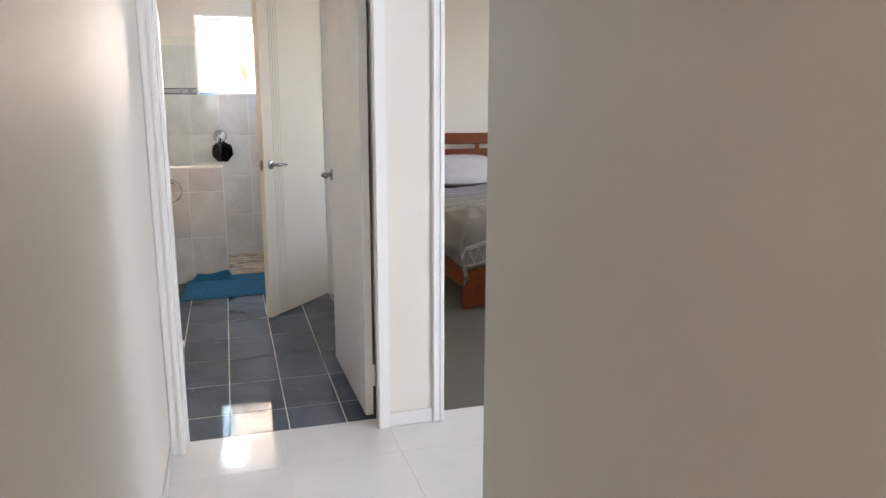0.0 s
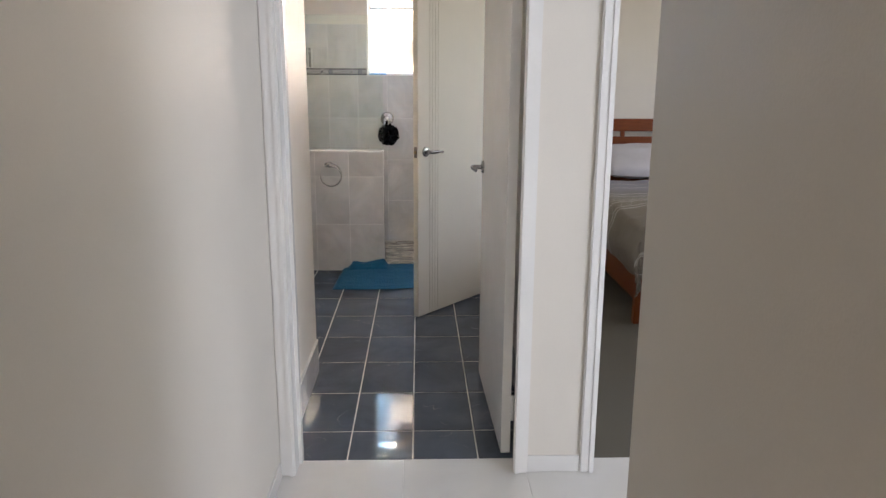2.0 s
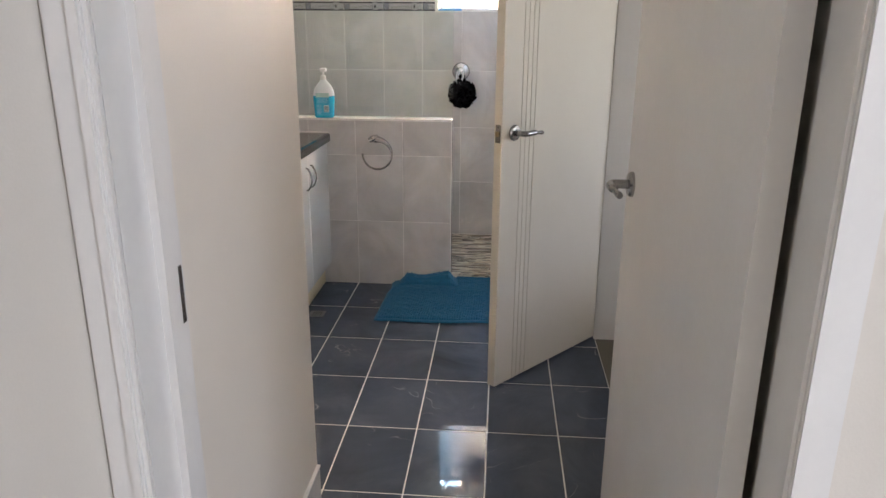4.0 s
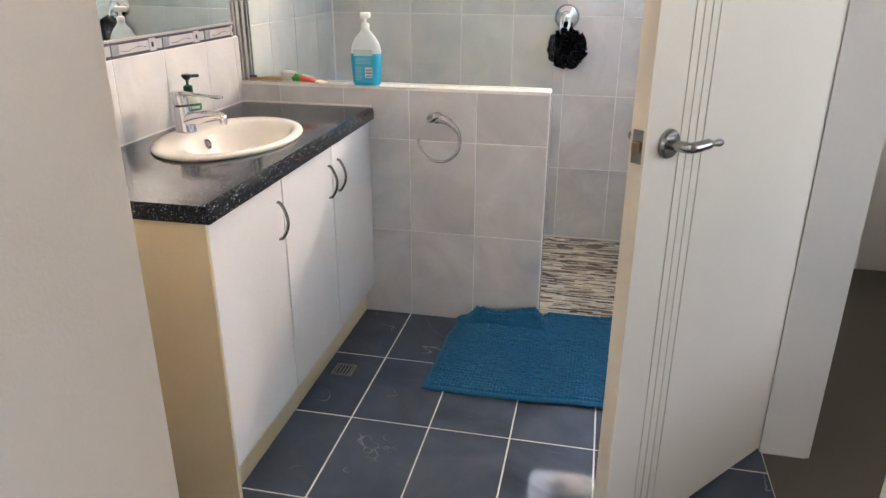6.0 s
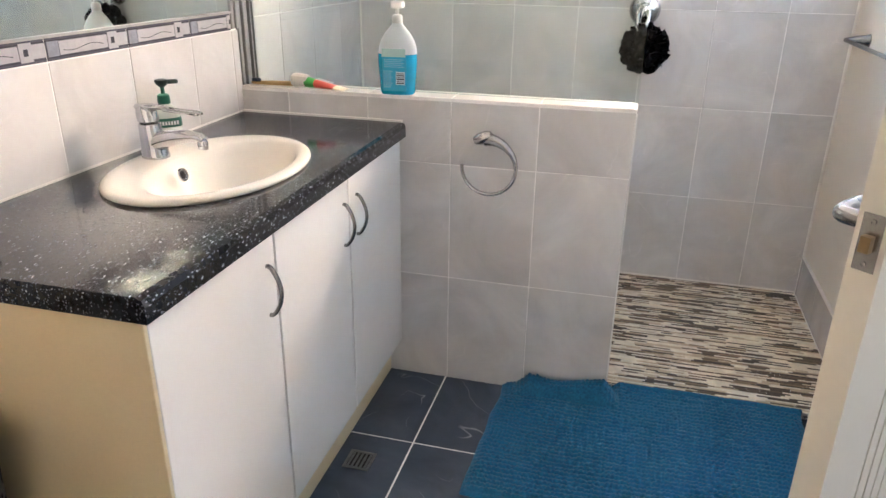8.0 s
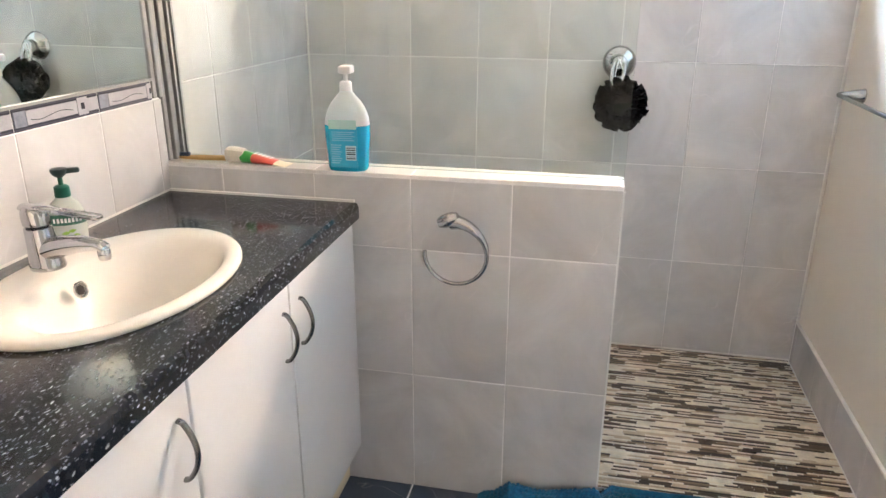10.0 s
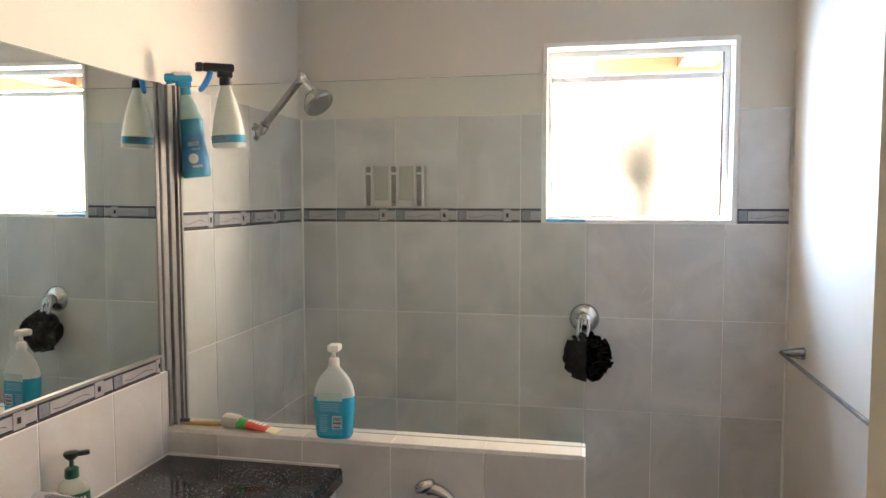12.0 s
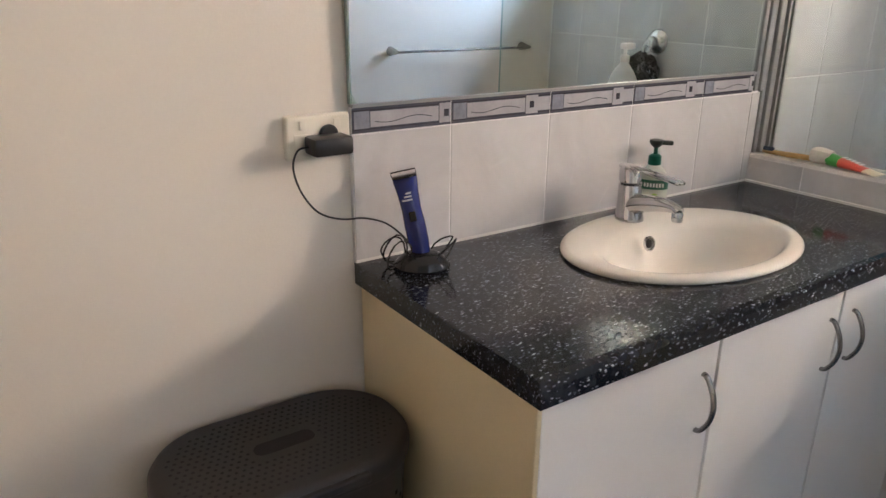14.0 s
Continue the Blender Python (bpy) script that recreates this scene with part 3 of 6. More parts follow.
def worktop():
    """Slab with a rounded front edge and an oval cut-out for the basin."""
    x0, x1, y0, y1, z0, z1 = -1.056, -0.530, 4.100, 5.294, 0.793, 0.835
    cx, cy, ax, ay, n = -0.795, 4.71, 0.17, 0.235, 48
    bm = bmesh.new()
    prof = [(x1, z0), (x1, z1 - 0.014), (x1 - 0.004, z1 - 0.004), (x1 - 0.014, z1)]
    ring_in, ring_out = [], []
    for i in range(n):
        a = 2 * math.pi * i / n
        c, s = math.cos(a), math.sin(a)
        ring_in.append(bm.verts.new((cx + ax * c, cy + ay * s, z1)))
        hx = ((x1 - 0.014 - cx) if c > 0 else (cx - x0)) / max(abs(c), 1e-6)
        hy = ((y1 - cy) if s > 0 else (cy - y0)) / max(abs(s), 1e-6)
        k = min(hx, hy)
        ring_out.append(bm.verts.new((cx + k * c, cy + k * s, z1)))
    for i in range(n):
        bm.faces.new((ring_in[i], ring_in[(i + 1) % n], ring_out[(i + 1) % n], ring_out[i]))
    low = [bm.verts.new((v.co.x, v.co.y, z0)) for v in ring_in]
    for i in range(n):
        bm.faces.new((ring_in[i], low[i], low[(i + 1) % n], ring_in[(i + 1) % n]))
    for xa, ya, xb, yb in ((x1 - 0.014, y0, x0, y0), (x0, y0, x0, y1), (x0, y1, x1 - 0.014, y1)):
        bm.faces.new([bm.verts.new(p) for p in ((xa, ya, z1), (xb, yb, z1), (xb, yb, z0), (xa, ya, z0))])
    for (xa, za), (xb, zb) in zip(prof, prof[1:]):
        bm.faces.new([bm.verts.new(p) for p in ((xa, y0, za), (xb, y0, zb), (xb, y1, zb), (xa, y1, za))])
    for y in (y0, y1):
        bm.faces.new([bm.verts.new((x, y, z)) for x, z in prof + [(x1 - 0.014, z0)]])
    for ya, yb in ((y0, cy - ay), (cy + ay, y1)):
        bm.faces.new([bm.verts.new(p) for p in ((x0, ya, z0), (x1, ya, z0), (x1, yb, z0), (x0, yb, z0))])
    for s in (-1, 1):
        xe, xo = cx + s * ax, (x1 if s > 0 else x0)
        bm.faces.new([bm.verts.new(p) for p in ((xe, cy - ay, z0), (xo, cy - ay, z0), (xo, cy + ay, z0), (xe, cy + ay, z0))])
    # corner pieces of the top between the fan and the square corners
    for sx, xc in ((1, x1 - 0.014), (-1, x0)):
        for sy, yc in ((1, y1), (-1, y0)):
            best = []
            for v in ring_out:
                if abs(v.co.x - xc) < 1e-5 and (v.co.y - cy) * sy > 0:
                    best.append((abs(v.co.y - yc), v))
            v1 = min(best, key=lambda q: q[0])[1]
            v2 = min(((abs(v.co.x - xc), v) for v in ring_out if abs(v.co.y - yc) < 1e-5), key=lambda q: q[0])[1]
            if v1 is not v2:
                bm.faces.new((v1, v2, bm.verts.new((xc, yc, z1))))
    bmesh.ops.remove_doubles(bm, verts=list(bm.verts), dist=1e-4)
    return bm


countertop = tagged(part("countertop", worktop(), GRANITE), "black speckled laminate countertop with rounded front edge on the vanity", "countertop")
part("silicone_bead", boxes((-1.0555, -1.048, 4.10, 5.286, 0.8352, 0.841), (-1.048, -0.54, 5.284, 5.2915, 0.8352, 0.841)), SILICONE, countertop)


def basin():
    cx, cy = -0.795, 4.71
    ob = thing("wash_basin", "cream glazed oval drop-in wash basin in the countertop", "basin")
    n = 56
    # outer rim, deck and bowl; the bowl sits towards the front
    rings = [(0.0, 0.182, 0.266, 0.8345), (0.0, 0.186, 0.272, 0.8375), (0.0, 0.1855, 0.2715, 0.842), (0.0, 0.182, 0.267, 0.8462), (0.0, 0.175, 0.259, 0.8485), (0.004, 0.165, 0.248, 0.849),
             (0.016, 0.147, 0.236, 0.8482), (0.025, 0.134, 0.226, 0.8458), (0.030, 0.124, 0.215, 0.840)]
    for k in range(1, 15):
        s = 1 - k / 15
        rings.append((0.032, 0.124 * (0.12 + 0.88 * s), 0.215 * (0.08 + 0.92 * s), 0.840 - 0.110 * (1 - s ** 2.4)))
    bm = bmesh.new()
    rr = []
    for dx, ax, ay, z in rings:
        ax, ay = ax * 1.07, ay * 1.035
        rr.append([bm.verts.new((cx + dx + ax * math.cos(2 * math.pi * i / n), cy + ay * math.sin(2 * math.pi * i / n), z)) for i in range(n)])
    for a, b in zip(rr, rr[1:]):
        for i in range(n):
            bm.faces.new((a[i], a[(i + 1) % n], b[(i + 1) % n], b[i]))
    part("bowl", bm, CHINA, ob).data.shade_smooth()
    part("waste", turned(lathe([(0.0, 0), (0.021, 0), (0.021, 0.003), (0.016, 0.004), (0.014, 0.001), (0.0, 0.001)], 24), pose(cx + 0.032, cy, 0.732)), CHROME, ob, "chrome waste", True)
    ov = part("overflow", turned(lathe([(0.016, 0), (0.016, 0.004), (0.0142, 0.0055), (0.0122, 0.0045), (0.0122, 0.001)], 24), pose(-0.864, 4.69, 0.818, 0, 72, 0)), CHROME, ob, "chrome ringed overflow hole", True)
    part("hole", turned(lathe([(0.0, 0.0), (0.0121, 0.0), (0.0, 0.002)], 20), pose(-0.8635, 4.69, 0.8182, 0, 72, 0)), plain("dark_hole", (0.01, 0.008, 0.006), 0.7), ov)
    return ob


basin()


def mixer_tap():
    ob = thing("mixer_tap", "chrome single-lever mixer tap on the basin", "tap", (-0.944, 4.715, 0.8475), -6)
    lean = Matrix.Shear("XY", 4, (-0.10, 0.0))
    part("body", turned(lathe([(0.0, 0), (0.031, 0), (0.0315, 0.003), (0.030, 0.01), (0.0272, 0.035), (0.0255, 0.06), (0.024, 0.077), (0.019, 0.08)], 32), lean), CHROME, ob, "", True)
    sp = tube(curve_pts([(-0.004, 0, 0.030), (0.03, 0, 0.043), (0.085, 0, 0.055), (0.126, 0, 0.057), (0.140, 0, 0.051)], 6), [0.026 - 0.0145 * min(1, i / 17) for i in range(25)], 18)
    part("spout", sp, CHROME, ob, "", True)
    part("aerator", turned(lathe([(0.0, 0), (0.0105, 0), (0.0115, 0.004), (0.0115, 0.016), (0.009, 0.02)], 20), pose(0.136, 0, 0.032)), CHROME, ob, "", True)
    part("cartridge_cap", turned(lathe([(0.021, 0.0815), (0.0238, 0.084), (0.024, 0.098), (0.0225, 0.109), (0.016, 0.117), (0.006, 0.119)], 32), lean), CHROME, ob, "", True)
    # the lever is a flat blade that opens into a narrow loop
    blade = tube(curve_pts([(-0.03, 0, 0.112), (0.0, 0, 0.117), (0.03, 0, 0.116), (0.055, 0, 0.113)], 6), [0.016] * 7 + [0.0155, 0.015, 0.0145, 0.0138, 0.013, 0.0122, 0.0115, 0.0108, 0.0102, 0.0098, 0.0094, 0.009], 16)
    for v in blade.verts:
        v.co.z = 0.115 + (v.co.z - 0.115) * 0.42
    loop = [(0.045 + 0.084 * k / 9, 0.0095, 0.1135 - 0.003 * k / 9) for k in range(10)]
    loop += [(0.129 + 0.0095 * math.sin(a), 0.0095 * math.cos(a), 0.1105) for a in [math.pi * k / 8 for k in range(1, 8)]]
    loop += [(x, -y, z) for x, y, z in reversed(loop[:10])]
    part("lever", merged(blade, tube(loop, 0.0036, 8, None, True)), CHROME, ob, "", True)
    return ob


mixer_tap()


# ---- outside the window ----
EARTH = plain("dry_lawn", (0.16, 0.17, 0.08), 0.95, vary=0.35, scale=1.2, bump=0.5)
structure("ground", boxes((-300, 300, -300, 300, -0.5, -0.12)), EARTH, "dry lawn outside reaching the horizon", "ground")
SOFFIT = plain("pinkish_soffit_board", (0.3, 0.17, 0.09), 0.7, vary=0.08, scale=4)
TIMBER = plain("orange_stained_timber", (0.2, 0.05, 0.007), 0.5, vary=0.2, scale=18)
eave = thing("eave", "pinkish beige soffit with an orange timber beam over the window", "eave")
eave["kind"] = "structure"
part("soffit", boxes((0.13, 3.9, 6.46, 6.95, 2.24, 2.27)), SOFFIT, eave)
part("beam", boxes((0.50, 0.66, 6.46, 6.94, 2.15, 2.239)), TIMBER, eave, "orange timber beam")
part("fascia", boxes((0.13, 3.9, 6.952, 6.975, 2.135, 2.34)), SOFFIT, eave)
post = thing("garden_post", "square orange timber garden post outside", "post")
part("shaft", soft_box(0.57, 0.64, 7.30, 7.37, -0.12, 1.98, 0.006), TIMBER, post)


def shrub(at, label):
    ob = thing("garden_tree", label, "tree", at)
    r = random.Random(7)
    bark = plain("grey_bark", (0.16, 0.12, 0.09), 0.9, vary=0.3, scale=30, bump=0.5)
    bm = tube(curve_pts([(0, 0, -0.6), (0.02, 0.02, 0.3), (-0.02, 0.0, 0.9), (0.02, 0, 1.35)], 4), [0.05 - 0.003 * i for i in range(13)], 8)
    tips = [(-0.24, 1.42), (-0.15, 1.5), (-0.05, 1.55), (0.06, 1.52), (0.13, 1.42), (-0.2, 1.28), (-0.08, 1.36), (0.04, 1.36), (-0.12, 1.2), (0.02, 1.2), (0.1, 1.25), (0.06, 1.05), (-0.02, 1.02), (0.09, 0.88), (0.05, 0.74)]
    limbs = [Vector((x, 0.1 * math.sin(7 * x + 5 * z), z)) for x, z in tips]
    for tip in limbs:
        root = max(0.2, tip.z - 0.35)
        tube(curve_pts([(0, 0, root), (tip.x * 0.5, tip.y * 0.5, root + 0.2), tip], 4), [0.016 - 0.0015 * k for k in range(9)], 6, bm)
    part("trunk", bm, bark, ob)
    leaf = plain("dusty_green_leaf", (0.09, 0.13, 0.09), 0.6, vary=0.4, scale=12)
    cr = bmesh.new()
    for tip in limbs:
        for k in range(52):
            p = tip + Vector((r.gauss(0, 0.05), r.gauss(0, 0.08), r.gauss(0, 0.055)))
            d = Vector((r.uniform(-1, 1), r.uniform(-1, 1), r.uniform(-0.9, 0.3))).normalized() * r.uniform(0.04, 0.075)
            s = d.orthogonal().normalized() * 0.022
            q = p + d * 0.5 + d.cross(s).normalized() * 0.006
            cr.faces.new([cr.verts.new(v) for v in (p, q + s, p + d, q - s)])
    part("crown", cr, leaf, ob)
    return ob


shrub((0.37, 7.3, 0.47), "small leafy garden tree with uneven dusty green crown")

# ---- bedroom ----
def cherry():
    a = Mat("red_brown_stained_timber", 0.4)
    co = a.coords()
    mp = a.node("ShaderNodeMapping")
    mp.inputs["Scale"].default_value = (1.6, 22, 22)
    a.link(co, mp.inputs["Vector"])
    g = a.noise(mp.outputs[0], 4, 5, 0.6, 0.8)
    a.colour(a.mix(a.noise(co, 5), a.ramp(g, (0.3, (0.09, 0.02, 0.005)), (0.7, (0.25, 0.064, 0.014))), (0.16, 0.04, 0.009)))
    a.gloss(g, 0.35, 0.5)
    a.p.inputs["Specular IOR Level"].default_value = 0.25
    a.bump(g, 0.06, 0.002)
    return a.m


WOOD = cherry()
bed = thing("double_bed", "red-brown timber double bed with slatted headboard and panel foot", "bed")
BX0, BX1, BY0, BY1 = 1.655, 3.335, 4.0, 6.14
part("foot_panel", soft_box(BX0 + 0.095, BX1 - 0.095, BY0 + 0.012, BY0 + 0.038, 0.012, 0.40, 0.003), WOOD, bed)
part("foot_rail", soft_box(BX0 + 0.095, BX1 - 0.095, BY0 + 0.004, BY0 + 0.0115, 0.33, 0.405, 0.003), WOOD, bed)
for x in (BX0, BX1 - 0.094):
    part("foot_post", soft_box(x, x + 0.094, BY0, BY0 + 0.045, 0.0, 0.41, 0.004), WOOD, bed)
for x in (BX0 + 0.01, BX1 - 0.04):
    part("side_rail", soft_box(x, x + 0.03, BY0 + 0.046, BY1 - 0.05, 0.14, 0.38, 0.004), WOOD, bed)
for x in (BX0, BX1 - 0.1):
    part("head_post", soft_box(x, x + 0.1, BY1 - 0.045, BY1, 0.0, 1.115, 0.005), WOOD, bed)
for z0, z1 in ((1.01, 1.115), (0.875, 0.965), (0.45, 0.845)):
    part("head_rail", soft_box(BX0 + 0.101, BX1 - 0.101, BY1 - 0.04, BY1 - 0.008, z0, z1, 0.004), WOOD, bed)
for x in (BX0 + 0.12, BX0 + 0.45, BX0 + 0.82, BX1 - 0.52, BX1 - 0.28, BX1 - 0.19):
    part("spacer", boxes((x, x + 0.035, BY1 - 0.036, BY1 - 0.012, 0.9652, 1.0098)), WOOD, bed)
part("slat_base", boxes((BX0 + 0.042, BX1 - 0.042, BY0 + 0.05, BY1 - 0.05, 0.27, 0.30)), WOOD, bed)
SHEET = plain("lavender_grey_sheet", (0.34, 0.34, 0.42), 0.85, vary=0.08, scale=8, bump=0.3)
mattress = tagged(part("mattress", soft_box(BX0 + 0.05, BX1 - 0.05, BY0 + 0.06, BY1 - 0.06, 0.302, 0.54, 0.05, 4), SHEET, smooth=True), "thick mattress in a lavender-grey fitted sheet on the bed", "mattress")


def duvet_mat():
    a = Mat("taupe_embroidered_cotton", 0.85)
    uv = a.node("ShaderNodeUVMap")
    sep = a.node("ShaderNodeSeparateXYZ")
    a.link(uv.outputs[0], sep.inputs[0])
    u, v = sep.outputs[0], sep.outputs[1]
    base = a.ramp(v, (0.0, (0.25, 0.24, 0.275)), (0.22, (0.26, 0.25, 0.275)), (0.3, (0.22, 0.205, 0.185)), (0.42, (0.24, 0.21, 0.165)), (1.0, (0.185, 0.165, 0.14)))

    def math_node(op, x, y=None, z=None):
        n = a.node("ShaderNodeMath")
        n.operation = op
        for i, q in enumerate((x, y, z)):
            if q is None:
                continue
            if isinstance(q, (int, float)):
                n.inputs[i].default_value = q
            else:
                a.link(q, n.inputs[i])
        return n.outputs[0]

    tot = None
    dash = math_node("GREATER_THAN", math_node("PINGPONG", u, 0.006), 0.0018)
    for at, w, dashed in ((0.1, 0.004, 1), (0.205, 0.003, 0), (0.30, 0.004, 1), (0.335, 0.003, 0), (0.415, 0.003, 0), (0.45, 0.005, 1), (0.52, 0.003, 0), (0.545, 0.005, 1), (0.915, 0.005, 1), (0.924, 0.0015, 0), (0.985, 0.0015, 0)):
        ln = math_node("LESS_THAN", math_node("ABSOLUTE", math_node("SUBTRACT", v, at)), w)
        if dashed:
            ln = math_node("MULTIPLY", ln, dash)
        tot = ln if tot is None else math_node("MAXIMUM", tot, ln)
    zz = math_node("PINGPONG", u, 0.034)
    for lo, hi in ((0.93, 0.98), (0.35, 0.405), (0.455, 0.515)):
        k = (hi - lo) / 0.034
        ln = math_node("LESS_THAN", math_node("ABSOLUTE", math_node("SUBTRACT", v, math_node("MULTIPLY_ADD", zz, k, lo))), 0.0019)
        tot = math_node("MAXIMUM", tot, ln)
    a.colour(a.mix(math_node("MULTIPLY", tot, 0.75), base, (0.62, 0.6, 0.55)))
    co = a.coords()
    a.bump(a.noise(co, 7, 3, 0.5, 0.6), 0.4, 0.03)
    a.bump(a.noise(co, 500, 1), 0.25, 0.001)
    return a.m


def duvet():
    """A quilt laid over the bed and hanging over foot and sides; UV x in metres across, y from head to hem."""
    bm = bmesh.new()
    uvl = bm.loops.layers.uv.new("UVMap")
    nu, nv = 88, 84
    xl, xr, yh, yf, zt = BX0 + 0.03, BX1 - 0.03, 5.58, BY0 + 0.02, 0.585
    grid = []
    for j in range(nv + 1):
        row = []
        for i in range(nu + 1):
            u = -0.30 + (xr - xl + 0.6) * i / nu
            corner = max(0.0, 1 - max(u, 0) / 0.62)
            run = yh - yf + 0.19 + 0.12 * corner ** 1.3 + 0.018 * math.sin(u * 9)
            v = run * j / nv
            ox = -u if u < 0 else max(0.0, u - (xr - xl))
            oy = max(0.0, v - (yh - yf))
            over = math.hypot(ox, oy)
            x = xl + min(max(u, 0), xr - xl)
            y = yh - min(v, yh - yf)
            bulge = 0.045 * (1 - math.exp(-over / 0.05))
            if over > 0:
                x += (-1 if u < 0 else 1) * ox / over * bulge if ox else 0
                y -= oy / over * bulge
            n = noise.noise((u * 3.1, v * 3.1, 0.3))
            n2 = noise.noise((u * 9.5, v * 6.0, 4.0))
            puff = 0.035 * math.sin(math.pi * min(1, max(0, u / (xr - xl)))) ** 0.5 if 0 <= u <= xr - xl else 0
            z = zt + 0.05 * max(0.0, 1 - v / 1.2) + puff - over * 0.98 + (0.02 * n + 0.010 * n2) * (1 if over < 0.02 else 0.35)
            crease = max(0.0, math.sin(math.pi * min(1.0, max(0.0, (v - 0.75) / 0.95))))
            z += crease * 0.013 * abs(math.sin(u * 7.5 + v * 11.0 + 3.0 * n)) ** 3
            fold = 0.014 * math.sin(u * 26 + 2 * n) * min(1, over / 0.1)
            y -= fold if oy > ox else 0
            x -= fold if ox > oy else 0
            row.append((bm.verts.new((x, y, max(z, 0.03))), u, j / nv))
        grid.append(row)
    for j in range(nv):
        for i in range(nu):
            q = (grid[j][i], grid[j][i + 1], grid[j + 1][i + 1], grid[j + 1][i])
            f = bm.faces.new([k[0] for k in q])
            for lp, k in zip(f.loops, q):
                lp[uvl].uv = (k[1], k[2])
    me = bpy.data.meshes.new("duvet")
    bmesh.ops.recalc_face_normals(bm, faces=list(bm.faces))
    bm.to_mesh(me)
    bm.free()
    me.materials.append(duvet_mat())
    me.shade_smooth()
    ob = new("duvet", me)
    sm = ob.modifiers.new("thickness", "SOLIDIFY")
    sm.thickness, sm.offset = 0.022, -1
    return tagged(ob, "taupe and grey striped duvet draped over the foot of the bed", "duvet")


duvet()


def pillow(at, turn, mat, label, w=0.72, d=0.40, h=0.14, flange=0.0):
    bm = bmesh.new()
    nu, nv = 26, 18
    for s in (1, -1):
        g = []
        for j in range(nv + 1):
            row = []
            for i in range(nu + 1):
                a, b = 2 * i / nu - 1, 2 * j / nv - 1
                pin = 1 - 0.07 * (a * a * b * b)
                ai, bi = min(1.0, abs(a) / (1 - flange)), min(1.0, abs(b) / (1 - flange))
                t = max(0.0, (1 - ai ** 4) * (1 - bi ** 4)) ** 0.55
                wr = 0.011 * noise.noise((a * 5 + at[0], b * 4, s)) + 0.006 * noise.noise((a * 13, b * 7, s + at[0]))
                row.append(bm.verts.new((a * w / 2 * pin * (1 - 0.04 * b * b), b * d / 2 * pin * (1 - 0.06 * a * a), s * (t * h / 2 + wr * t + (0.004 if flange and max(abs(a), abs(b)) < 0.999 else 0.0)) + (0.012 * noise.noise((a * 6, b * 6, 5.0)) if flange else 0.0))))
            g.append(row)
        for j in range(nv):
            for i in range(nu):
                bm.faces.new((g[j][i], g[j][i + 1], g[j + 1][i + 1], g[j + 1][i]))
    bmesh.ops.remove_doubles(bm, verts=list(bm.verts), dist=1e-5)
    ob = part("pillow", turned(bm, pose(*at, *turn)), mat, smooth=True)
    return tagged(ob, label, "pillow", "pillows on the bed")


PILLOW_A = plain("pale_lavender_cotton", (0.5, 0.48, 0.48), 0.85, vary=0.06, scale=7, bump=0.3)
PILLOW_B = plain("grey_lavender_cotton", (0.27, 0.265, 0.3), 0.85, vary=0.1, scale=9, bump=0.3)
pillow((2.24, 5.84, 0.785), (34, 0, 3), PILLOW_A, "plump pale lavender pillow leaning on the headboard")
pb = pillow((2.95, 5.80, 0.785), (30, 0, -3), PILLOW_B, "grey-lavender pillow with a white stitched border", 0.80, 0.48, 0.16, 0.11)
st = bmesh.new()
m = pose(2.95, 5.80, 0.785, 30, 0, -3)
for i in range(60):
    x = -0.34 + i * 0.0115
    zf = 0.03
    for dx, dy, dl in ((0, 0, 0.022), (0.0055, 0.016, 0.006)):
        box(st, x + dx - 0.0028, x + dx + 0.0028, -0.214 - dy, -0.214 - dy + dl, zf - 0.024, zf)
part("stitching", turned(st, m), plain("white_stitch", (0.72, 0.72, 0.7), 0.8), pb, "white zigzag stitched border")

